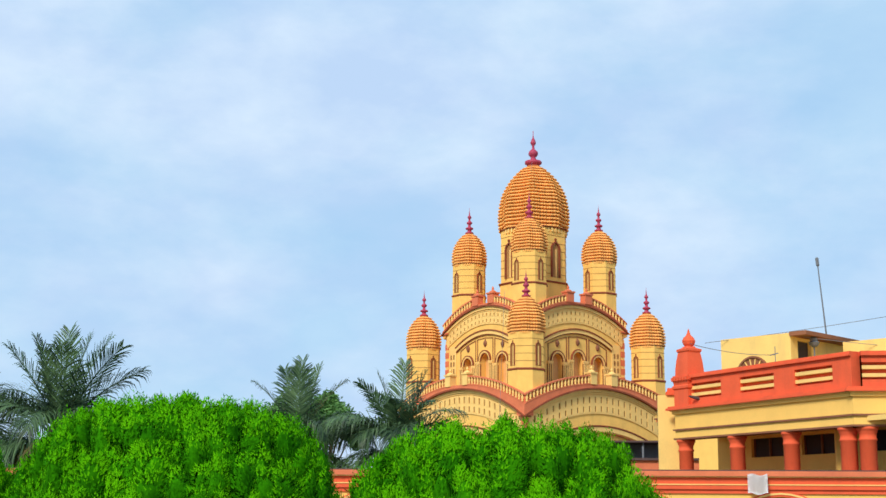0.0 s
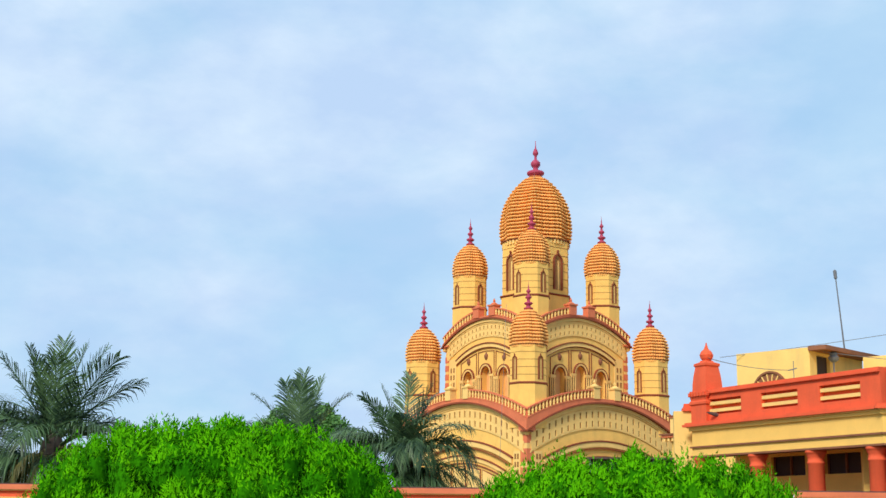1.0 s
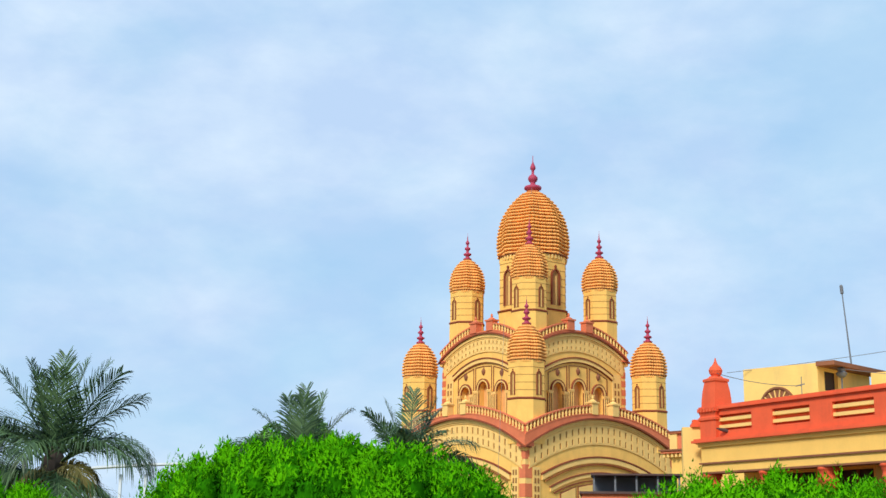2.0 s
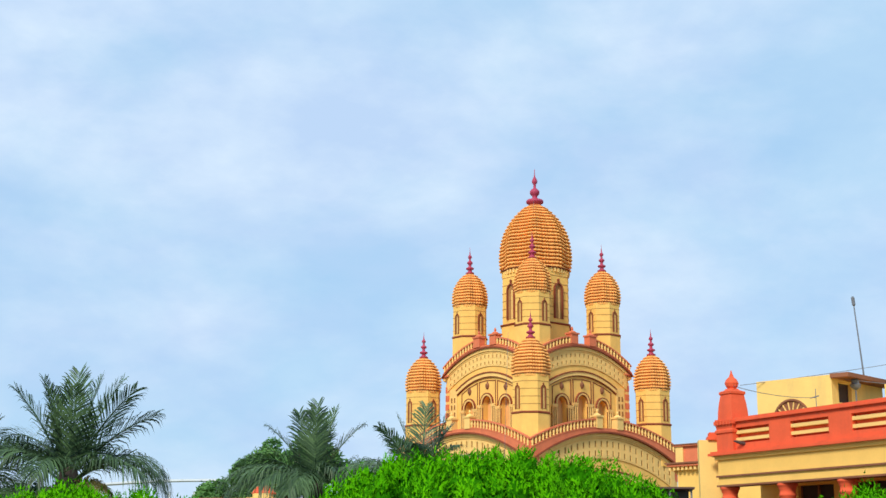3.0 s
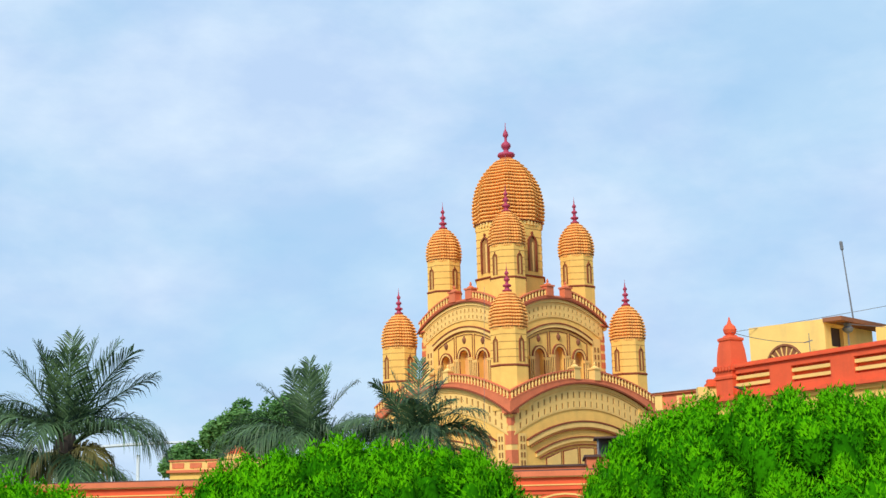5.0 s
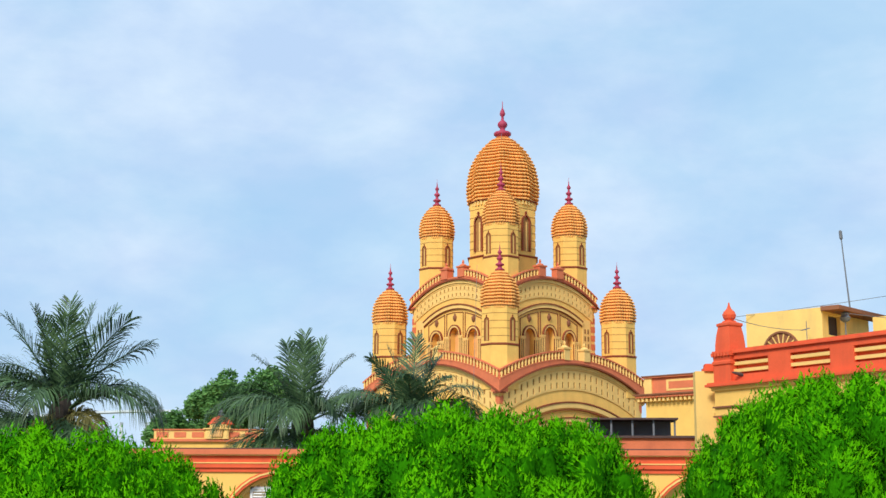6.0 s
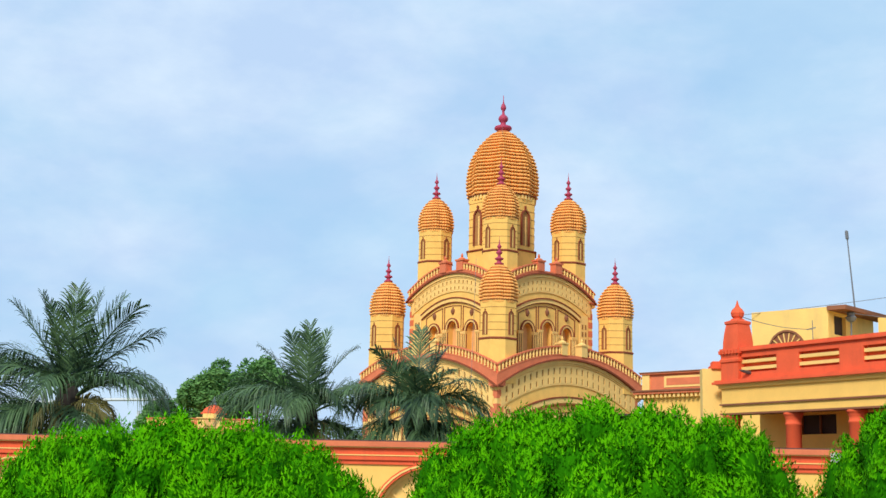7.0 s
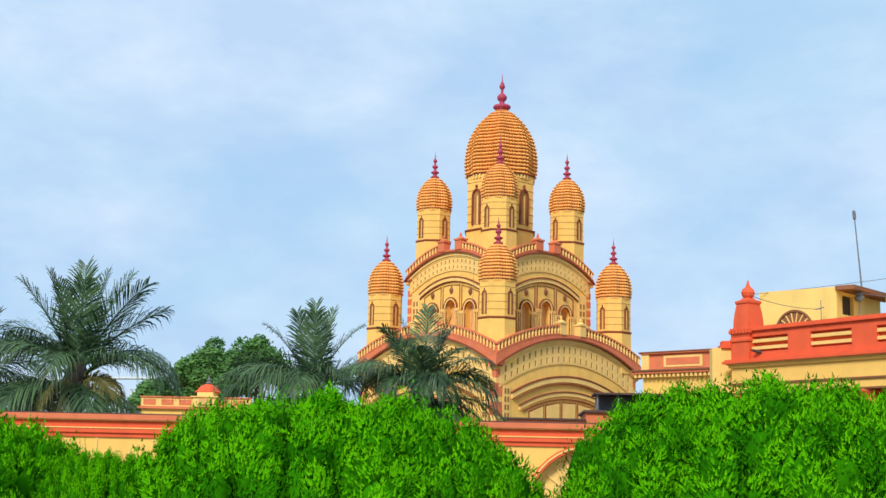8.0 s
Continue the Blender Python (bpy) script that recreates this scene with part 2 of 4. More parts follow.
def niche(parent, m, half, height, depth=0.10):
    """A blind arched window on a tower's side: flat back with recess shade painted as brown, brown arched surround with
    a knob on its point.
    """
    line = arch_line(0, half, height * 0.78, half * 1.35, 10, half * 0.25)
    bm = bmesh.new()
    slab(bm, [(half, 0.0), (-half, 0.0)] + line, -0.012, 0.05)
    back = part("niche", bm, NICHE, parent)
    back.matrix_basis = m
    bm = bmesh.new()
    outer = [(x * 1.34, z * 1.03 + 0.05 * half) for x, z in line]
    low, high = [(-half, 0)] + line + [(half, 0)], [(-half * 1.34, 0)] + outer + [(half * 1.34, 0)]
    ribbon(bm, low, high, -depth, 0.03)
    top = max(z for x, z in outer)
    box(bm, -half * 0.12, half * 0.12, -depth, 0.0, top, top + half * 0.7)
    box(bm, -half * 0.22, half * 0.22, -depth * 1.1, 0.0, top + half * 0.25, top + half * 0.5)
    part("surround", bm, LINE, back)
    # pale cream strip down the flat back, just off its middle
    bm = bmesh.new()
    box(bm, half * 0.05, half * 0.45, -0.03, 0.0, 0.02, height * 0.80)
    part("pale_strip", bm, CREAM, back)


def tower(x, y, z, r, body, dome, finial, ridges, drum, niche_half):
    """One spire: drum, band, eight-sided body with blind windows, ribbed dome, turned finial."""
    R = octagon(r)
    bm = bmesh.new()
    lathe(bm, [(R * 1.03, z - drum), (R * 1.03, z - 0.1), (R, z), (R, z + body)], 8, x, y, math.pi / 8)
    shaft = part("tower", bm, YELLOW, temple)
    bm = bmesh.new()
    lathe(bm, [(R * 1.03, z - 0.13), (R * 1.075, z - 0.07), (R * 1.075, z), (R * 1.02, z + 0.05)], 8, x, y, math.pi / 8)
    part("band", bm, LINE, shaft)
    # string courses in the plaster
    rows = 5 if r < 2 else 7
    for k in range(1, rows):
        zz = z + body * k / rows
        bm = bmesh.new()
        lathe(bm, [(R * 1.002, zz - 0.022), (R * 1.010, zz - 0.014), (R * 1.010, zz + 0.014), (R * 1.002, zz + 0.022)], 8, x, y, math.pi / 8)
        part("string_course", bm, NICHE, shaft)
    for k in range(4):
        a = math.pi / 2 * k
        m = Matrix.Translation((x, y, z + body * 0.08)) @ Matrix.Rotation(a, 4, "Z") @ Matrix.Translation((0, -r, 0))
        niche(shaft, m, niche_half, body * 0.66, 0.07 * r / 1.3)
    zb = z + body
    prof = [(0.0, 0.965), (0.06, 0.985), (0.18, 1.005), (0.30, 0.995), (0.42, 0.96), (0.55, 0.90), (0.66, 0.80), (0.77, 0.67), (0.86, 0.52), (0.93, 0.37), (1.0, 0.20)]
    ts, rs = [p[0] for p in prof], [p[1] for p in prof]

    def rad_at(t):
        return float(np.interp(t, ts, rs)) * r * 1.045

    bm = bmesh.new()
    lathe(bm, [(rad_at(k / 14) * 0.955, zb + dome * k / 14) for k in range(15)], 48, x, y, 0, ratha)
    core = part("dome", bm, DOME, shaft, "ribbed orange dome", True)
    step = 0.97 / ridges
    beads = 40 if r < 2 else 64
    for k in range(ridges):
        t0 = 0.01 + k * step
        a, b = rad_at(t0), rad_at(t0 + step * 0.72)
        z0, z1 = zb + dome * t0, zb + dome * (t0 + step * 0.70)
        bm = bmesh.new()
        lathe(bm, [(a * 0.95, z0 - 0.01), (a * 1.03, z0 + (z1 - z0) * 0.05), (a * 1.05, z0 + (z1 - z0) * 0.30), (b * 1.02, z1 - (z1 - z0) * 0.12), (b * 0.95, z1)], beads * 4, x, y, 0, beaded(beads))
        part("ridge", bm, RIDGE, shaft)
    # eave under the dome with a row of dentils
    bm = bmesh.new()
    for k in range(48):
        a = 2 * math.pi * k / 48
        m = Matrix.Translation((x, y, zb)) @ Matrix.Rotation(a, 4, "Z")
        box(bm, r * 0.97, r * 1.05, -0.035 * r, 0.035 * r, -0.13 * r, -0.01 * r, m)
    tagged(part("dentil_row", bm, RIDGE if r < 2 else CREAM, shaft), kind="stuff")
    bm = bmesh.new()
    lathe(bm, [(R * 0.99, zb - 0.02 * r), (R * 1.045, zb - 0.01 * r), (R * 1.06, zb + 0.02 * r), (R * 0.98, zb + 0.04 * r)], 8, x, y, math.pi / 8)
    part("eave_ring", bm, LINE, shaft)
    h, zt = finial, zb + dome
    q = r * 0.20
    bm = bmesh.new()
    shape = [(1.25, -0.02), (1.4, 0.02), (0.75, 0.06), (0.55, 0.12), (1.15, 0.16), (1.3, 0.19), (1.1, 0.22), (0.5, 0.25), (0.42, 0.33), (0.85, 0.38), (0.95, 0.41), (0.8, 0.44), (0.35, 0.48), (0.3, 0.56), (0.6, 0.60), (0.66, 0.63), (0.5, 0.67), (0.22, 0.71), (0.16, 0.8), (0.05, 0.9), (0.04, 1.0)]
    if r > 2:
        # the main spire's finial: broad disc, ball, vase and a long spike
        shape = [(0.9, -0.03), (1.0, 0.03), (1.35, 0.06), (1.4, 0.10), (1.25, 0.14), (0.5, 0.16), (0.38, 0.24), (0.6, 0.28), (0.78, 0.33), (0.75, 0.39), (0.5, 0.44), (0.22, 0.48), (0.2, 0.58), (0.4, 0.62), (0.46, 0.66), (0.3, 0.74), (0.14, 0.79), (0.06, 0.86), (0.05, 1.0)]
    lathe(bm, [(q * a, zt + h * b) for a, b in shape], 14, x, y)
    part("finial", bm, FINIAL, shaft, "magenta-red turned finial", True)
    return shaft


def span(u0, u1, n):
    return [u0 + (u1 - u0) * k / (n - 1) for k in range(n)]


OH = 0.50


def storey(half, z_floor, e0, e_rise, b0, b_rise, low):
    """One storey: four curved-eave facades with friezes, arches, pilasters and a balustrade each."""
    h = half
    over = 0.35 if low else 0.25

    def eave(u):
        return e0 + e_rise * (1 - (u / (h + over)) ** 2)

    def rail(u):
        return b0 + b_rise * (1 - (u / (h + over)) ** 2)

    tall = 0.70 if low else 0.62
    pieces = {}
    first = None
    for k in range(4):
        turn = Matrix.Rotation(math.pi / 2 * k, 4, "Z")
        us = span(-h + 0.006, h - 0.006, 41)
        bm = bmesh.new()
        foot = [(h - 0.006, z_floor)]
        for c in () if low else (2.1, 0.0, -2.1):
            foot += [(c + OH, z_floor)] + arch_line(c, OH, 14.45 - (0.25 if c else 0.0) - 0.75, 0.56, 16)[::-1] + [(c - OH, z_floor)]
        slab(bm, foot + [(-h + 0.006, z_floor)] + [(u, eave(u) - 0.02) for u in us], -h, -h + 0.55)
        wall = part("facade", bm, YELLOW, temple)
        wall.matrix_basis = turn
        eo = h + over
        ue = span(-eo + 0.006, eo - 0.006, 45)
        bm = bmesh.new()
        ribbon(bm, [(u, eave(u)) for u in ue], [(u, rail(u)) for u in ue], -eo, -h + 0.5)
        part("fascia", bm, ROSE, wall, "faded rose-red curved fascia")
        bm = bmesh.new()
        ribbon(bm, [(u, eave(u) - 0.11) for u in ue], [(u, eave(u) + 0.01) for u in ue], -eo - 0.10, -h + 0.3)
        part("eave_line", bm, LINE, wall)
        bm = bmesh.new()
        uc = span(-h - 0.19, h + 0.19, 41)
        ribbon(bm, [(u, eave(u) - 0.34) for u in uc], [(u, eave(u) - 0.12) for u in uc], -h - 0.20, -h + 0.1)
        uc = span(-h - 0.11, h + 0.11, 41)
        ribbon(bm, [(u, eave(u) - 0.46) for u in uc], [(u, eave(u) - 0.36) for u in uc], -h - 0.12, -h + 0.1)
        part("cornice", bm, CREAM, wall)
        # frieze of upright slots in two rows; their shadow is painted as brown ground
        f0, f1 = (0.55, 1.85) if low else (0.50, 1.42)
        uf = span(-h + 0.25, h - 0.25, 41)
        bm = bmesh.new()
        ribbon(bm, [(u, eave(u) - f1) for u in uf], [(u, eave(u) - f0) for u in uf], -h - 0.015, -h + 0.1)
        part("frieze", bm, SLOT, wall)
        bm = bmesh.new()
        pitch = 0.60 if low else 0.46
        n = int((2 * h - 0.6) / pitch)
        mid = f0 + (f1 - f0) * 0.52
        for i in range(n + 1):
            u = (i - n / 2) * pitch
            for a, b in ((f0, mid - 0.05), (mid + 0.05, f1)):
                w = pitch * 0.36
                slab(bm, [(u - w, eave(u - w) - b + 0.06), (u + w, eave(u + w) - b + 0.06), (u + w, eave(u + w) - a - 0.04), (u - w, eave(u - w) - a - 0.04)], -h - 0.09, -h)
        for a, b in ((f0 - 0.04, f0 + 0.10), (mid - 0.13, mid + 0.11), (f1 - 0.10, f1 + 0.05)):
            ribbon(bm, [(u, eave(u) - b) for u in uf], [(u, eave(u) - a) for u in uf], -h - 0.075, -h)
        tagged(part("frieze_relief", bm, CREAM, wall), kind="stuff")
        # corner strips: rose and cream blocks
        zz = z_floor + 0.3
        cw = 0.62 if low else 0.42
        bh, bj = (0.92, 1.30) if low else (0.46, 0.68)
        while zz < e0 - 0.6:
            for sgn in (-1, 1):
                m = Matrix.Translation((sgn * (h + 0.04 - 0.5 * cw), -h - 0.05, zz))
                if ("block", low) not in pieces:
                    bm = bmesh.new()
                    box(bm, -0.5 * cw, 0.5 * cw, 0, 0.35, 0, bh)
                    pieces[("block", low)] = part("corner_block", bm, ROSE, wall)
                    pieces[("block", low)].matrix_basis = m
                    bm = bmesh.new()
                    box(bm, -0.5 * cw + 0.02, 0.5 * cw - 0.02, 0.02, 0.35, bh, bj)
                    pieces[("joint", low)] = part("corner_band", bm, CREAM, wall)
                    pieces[("joint", low)].matrix_basis = m
                else:
                    share(pieces[("block", low)], m, wall)
                    share(pieces[("joint", low)], m, wall)
            zz += bj
        # pilasters with slots, drawn as raised boxes in the shadow brown
        p0, p1 = (h - 1.35, h - 0.65) if low else (h - 1.40, h - 0.52)
        for sgn in (-1, 1):
            x0, x1 = sorted((sgn * p0, sgn * p1))
            zt = eave(p1) - f1 - 0.1
            bm = bmesh.new()
            box(bm, x0, x1, -h - 0.07, -h, z_floor, zt)
            pil = part("pilaster", bm, CREAM, wall)
            bm = bmesh.new()
            zz = z_floor + 0.3
            while zz < zt - 0.5:
                for c in (0.3, 0.7):
                    cx = x0 + (x1 - x0) * c
                    box(bm, cx - 0.07, cx + 0.07, -h - 0.10, -h - 0.05, zz, zz + 0.36)
                zz += 0.56
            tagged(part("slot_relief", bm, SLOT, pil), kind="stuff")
        if low:
            for crown, drop, uu, thick, mt, pr in ((8.62, 1.45, 6.0, 0.10, LINE, 0.20), (8.50, 1.45, 5.95, 0.34, CREAM, 0.15), (8.10, 1.40, 5.7, 0.08, OCHRE, 0.17), (7.50, 1.2, 5.2, 0.09, LINE, 0.16), (7.40, 1.2, 5.15, 0.25, CREAM, 0.11), (6.95, 1.05, 4.8, 0.08, LINE, 0.10)):
                ua = span(-uu, uu, 33)
                top = [(u, crown - drop * (u / uu) ** 2) for u in ua]
                bm = bmesh.new()
                ribbon(bm, [(u, z - thick) for u, z in top], top, -h - pr, -h + 0.05)
                part("arch_moulding", bm, mt, wall)
            bm = bmesh.new()
            for i in range(60):
                u = -5.6 + 11.2 * i / 59
                z = 8.06 - 1.40 * (u / 5.7) ** 2
                box(bm, u - 0.05, u + 0.05, -h - 0.20, -h, z - 0.07, z + 0.03)
            part("bead_row", bm, LINE, wall)
            # framed panels under the arch
            for i in range(5):
                u0, u1 = -4.2 + i * 1.7, -4.2 + i * 1.7 + 1.55
                zt = lambda u: 6.72 - 1.05 * (u / 4.8) ** 2
                bm = bmesh.new()
                ribbon(bm, [(u0, 4.2), (u1, 4.2)], [(u0, zt(u0)), (u1, zt(u1))], -h - 0.05, -h)
                panel = part("panel", bm, LINE, wall)
                bm = bmesh.new()
                ribbon(bm, [(u0 + 0.09, 4.29), (u1 - 0.09, 4.29)], [(u0 + 0.09, zt(u0) - 0.09), (u1 - 0.09, zt(u1) - 0.09)], -h - 0.065, -h)
                part("panel_field", bm, CREAM, panel)
        else:
            uu = 3.55
            ua = span(-uu, uu, 31)
            for crown, thick, mt, pr in ((16.10, 0.09, LINE, 0.22), (16.01, 0.26, CREAM, 0.16), (15.74, 0.06, LINE, 0.12)):
                top = [(u, crown - 1.05 * (u / uu) ** 2) for u in ua]
                bm = bmesh.new()
                ribbon(bm, [(u, z - thick) for u, z in top], top, -h - pr, -h + 0.05)
                part("arch_moulding", bm, mt, wall)
            for i in (-1, 0, 1):
                c = i * 2.1
                zt = lambda u: 15.50 - 1.05 * (u / uu) ** 2
                bm = bmesh.new()
                for x0, x1 in ((c - 0.96, c - 0.91), (c + 0.91, c + 0.96)):
                    box(bm, x0, x1, -h - 0.05, -h, 10.2, zt(x0))
                ribbon(bm, [(c - 0.96, zt(c - 0.96) - 0.05), (c, zt(c) - 0.05), (c + 0.96, zt(c + 0.96) - 0.05)], [(c - 0.96, zt(c - 0.96)), (c, zt(c)), (c + 0.96, zt(c + 0.96))], -h - 0.05, -h)
                part("panel_frame", bm, LINE, wall)
                zn = 14.45 - (0.25 if i else 0.0)
                line = arch_line(c, OH, zn - 0.75, 0.56, 16)
                bm = bmesh.new()
                slab(bm, [(c + OH + 0.02, 9.95), (c - OH - 0.02, 9.95)] + [(c + (x - c) * 1.04, z + 0.02) for x, z in line], -h + 0.46, -h + 0.62)
                back = part("niche", bm, TAN, wall)
                grown = lambda d: [(c + (x - c) * (1 + d / OH), zn - 0.75 + (z - zn + 0.75) * (1 + d / OH)) for x, z in line]
                for d0, d1, pr, mt, nm in ((0.0, 0.05, 0.10, LINE, "surround"), (0.054, 0.17, 0.14, CREAM, "arch_ring"), (0.174, 0.235, 0.17, LINE, "label_mould")):
                    bm = bmesh.new()
                    ribbon(bm, grown(d0), grown(d1), -h - pr, -h)
                    part(nm, bm, mt, back)
                bm = bmesh.new()
                lathe(bm, [(0.04, -0.28), (0.14, -0.17), (0.19, 0.0), (0.17, 0.12), (0.07, 0.22), (0.09, 0.27), (0.03, 0.34)], 10)
                med = part("medallion", bm, BROWN, wall)
                med.matrix_basis = pose(c, -h, zn + 0.60)
                # clustered colonnettes on a red-brown ground, with one capital over them
                for sgn in (-1, 1):
                    lo_u, hi_u = sorted((c + sgn * (OH + 0.01), c + sgn * 1.04))
                    bm = bmesh.new()
                    box(bm, lo_u, hi_u, -h - 0.03, -h, 9.95, zn - 0.98)
                    part("pier_ground", bm, LINE, wall)
                    bm = bmesh.new()
                    box(bm, lo_u, hi_u, -h - 0.18, -h, zn - 0.89, zn - 0.80)
                    box(bm, lo_u + 0.02, hi_u - 0.02, -h - 0.16, -h, zn - 0.98, zn - 0.89)
                    part("capital", bm, CREAM, wall)
                    for d in (0.59, 0.78, 0.97):
                        bm = bmesh.new()
                        lathe(bm, [(0.07, 9.95), (0.07, 10.3), (0.05, 10.36), (0.046, zn - 1.06), (0.07, zn - 0.98)], 8, c + sgn * d, -h - 0.10)
                        part("colonnette", bm, CREAM, wall)
        # balustrade: rail, balusters, pedestals
        gap = 1.05 if low else 0.95
        bal = None
        for sgn in (-1, 1):
            ub = span(sgn * (gap + 0.25), sgn * (eo - 0.1), 21)
            bm = bmesh.new()
            ribbon(bm, [(u, rail(u) + tall - 0.11) for u in ub], [(u, rail(u) + tall) for u in ub], -eo - 0.02, -eo + 0.22)
            part("handrail", bm, ROSE, wall)
            bm = bmesh.new()
            ribbon(bm, [(u, rail(u) - 0.01) for u in ub], [(u, rail(u) + 0.07) for u in ub], -eo - 0.03, -eo + 0.24)
            part("plinth_rail", bm, ROSE, wall)
            bm = bmesh.new()
            ribbon(bm, [(u, rail(u) + 0.07) for u in ub], [(u, rail(u) + tall - 0.11) for u in ub], -eo + 0.16, -eo + 0.20)
            part("parapet_back", bm, ROSE, wall)
            n = 19 if low else 12
            for i in range(n):
                u = sgn * (gap + 0.42 + (eo - gap - 0.7) * i / (n - 1))
                if first is None:
                    bm = bmesh.new()
                    lathe(bm, [(0.085, 0.0), (0.085, 0.07), (0.05, 0.12), (0.10, 0.24), (0.085, 0.34), (0.05, 0.44), (0.085, 0.50), (0.085, 0.53)], 8)
                    first = part("baluster", bm, CREAM, wall, "", True)
                    first.matrix_basis = Matrix.Translation((u, -eo + 0.06, rail(u) + 0.06)) @ Matrix.Diagonal((1, 1, tall / 0.70, 1))
                else:
                    share(first, Matrix.Translation((u, -eo + 0.06, rail(u) + 0.06)) @ Matrix.Diagonal((1, 1, tall / 0.70, 1)), wall)
            bm = bmesh.new()
            c = sgn * gap
            z0 = rail(c) - 0.02
            w = 0.30 if low else 0.36
            box(bm, c - w, c + w, -eo - 0.08, -eo + 0.5, z0, z0 + tall + 0.10)
            box(bm, c - w - 0.07, c + w + 0.07, -eo - 0.15, -eo + 0.57, z0 + tall + 0.10, z0 + tall + 0.22)
            lathe(bm, [(0.34, z0 + tall + 0.22), (0.24, z0 + tall + 0.32), (0.07, z0 + tall + 0.42), (0.11, z0 + tall + 0.52), (0.04, z0 + tall + 0.70)], 8, c, -eo + 0.2, math.pi / 8)
            part("pedestal", bm, CREAM if low else ROSE, wall)
    return eave, rail


storey(7.45, 0.0, 8.95, 2.42, 9.75, 1.87, True)
storey(5.0, 9.9, 16.2, 1.80, 16.30, 1.84, False)
bm = bmesh.new()
box(bm, -7.3, 7.3, -7.3, 7.3, 9.3, 9.9)
part("terrace", bm, CREAM, temple)
bm = bmesh.new()
box(bm, -4.9, 4.9, -4.9, 4.9, 16.3, 16.9)
part("upper_terrace", bm, CREAM, temple)
for sx in (-1, 1):
    for sy in (-1, 1):
        tower(sx * 6.29, sy * 6.29, 12.38, 1.27, 2.70, 2.72, 2.05, 11, 3.2, 0.17)
        tower(sx * 3.70, sy * 3.70, 19.30, 1.27, 2.52, 2.70, 2.15, 11, 2.8, 0.17)
tower(0, 0, 20.1, 2.55, 4.35, 5.6, 3.0, 19, 3.6, 0.35)

# ---------------- long boundary wall with arched bays ----------------
WY, WT = -65.0, 3.22
wall = None
bays = [-28.7 + 4.0 * k for k in range(13) if k != 5]
AH, AS = 1.6, 0.88
bm = bmesh.new()
x0w, x1w = -32.0, 24.0
edges = [x0w] + [e for c in bays for e in (c - AH, c + AH)] + [x1w]
for a, b in zip(edges[::2], edges[1::2]):
    box(bm, a, b, WY, WY + 0.45, 0, 2.62)
for c in bays:
    line = arch_line(c, AH, AS, AH, 18)
    ribbon(bm, line, [(x, 2.62) for x, z in line], WY, WY + 0.45)
long_wall = tagged(link("wall_front", bm, WALLY), "warm yellow garden wall with arched bays and red cornice", "wall", kind="structure")
for z0, z1, out, mt, nm in ((2.56, 2.68, 0.06, RED, "moulding"), (2.68, 2.80, 0.12, RED, "moulding"), (2.80, 2.83, 0.14, CREAM, "fillet"), (2.83, 3.02, 0.10, RED, "cornice"), (3.02, 3.05, 0.20, CREAM, "fillet"), (3.05, 3.20, 0.24, ROSE, "coping"), (3.20, 3.235, 0.20, SLATE, "coping_edge")):
    bm = bmesh.new()
    box(bm, x0w, x1w, WY - out, WY + 0.5 + 0.5 * out, z0, z1)
    part(nm, bm, mt, long_wall)
for c in bays:
    line = arch_line(c, AH, AS, AH, 18)
    for i, (d0, d1, mt, pr) in enumerate(((0.0, 0.06, RED, 0.05), (0.06, 0.11, CREAM, 0.07), (0.11, 0.15, RED, 0.05))):
        bm = bmesh.new()
        f = lambda d: [(c + (x - c) * (1 + d / AH), AS + (z - AS) * (1 + d / AH)) for x, z in line]
        ribbon(bm, f(d0), f(d1), WY - pr, WY + 0.1)
        part("arch_ring", bm, mt, long_wall)
    # fanlight and shuttered leaf inside the bay
    bm = bmesh.new()
    slab(bm, [(c + AH, 0.0), (c - AH, 0.0)] + line, WY + 0.30, WY + 0.36)
    back = part("shutter", bm, PALEY, long_wall)
    bm = bmesh.new()
    for k in range(1, 14):
        a = math.pi * k / 14
        m = Matrix.Translation((c, WY + 0.28, AS)) @ Matrix.Rotation(-a, 4, "Y")
        box(bm, 0.30, AH, -0.03, 0.03, -0.03, 0.03, m)
    ribbon(bm, [(c + (x - c) * 0.93, AS + (z - AS) * 0.93) for x, z in line], [(c + (x - c) * 0.99, AS + (z - AS) * 0.99) for x, z in line], WY + 0.2, WY + 0.3)
    box(bm, c - AH, c + AH, WY + 0.22, WY + 0.30, AS - 0.08, AS)
    part("fanlight_bars", bm, CREAM, back)

bm = bmesh.new()
box(bm, -11.2, -6.2, WY - 0.05, WY + 0.1, 1.44, 1.52)
part("ledge", bm, CREAM, long_wall)
bm = bmesh.new()
box(bm, -10.72, -10.66, WY - 0.025, WY + 0.1, 1.52, 2.56)
part("joint_strip", bm, PALEY, long_wall)

# ---------------- colonnaded building with red parapet ----------------
P0, DIR = Vector((8.5, -56.4, 0)), Vector((0.575, -0.818, 0))
ang = math.degrees(math.atan2(DIR.y, DIR.x))
gallery = empty("gallery_building", pose(P0.x, P0.y, 0, 0, 0, ang))
tagged(gallery, "yellow colonnaded gallery building with vermilion columns and parapet", "building")
LEN = 9.0
# the second face turns to run across, so its own frame
turn2 = pose(LEN, 0, 0, 0, 0, -ang)


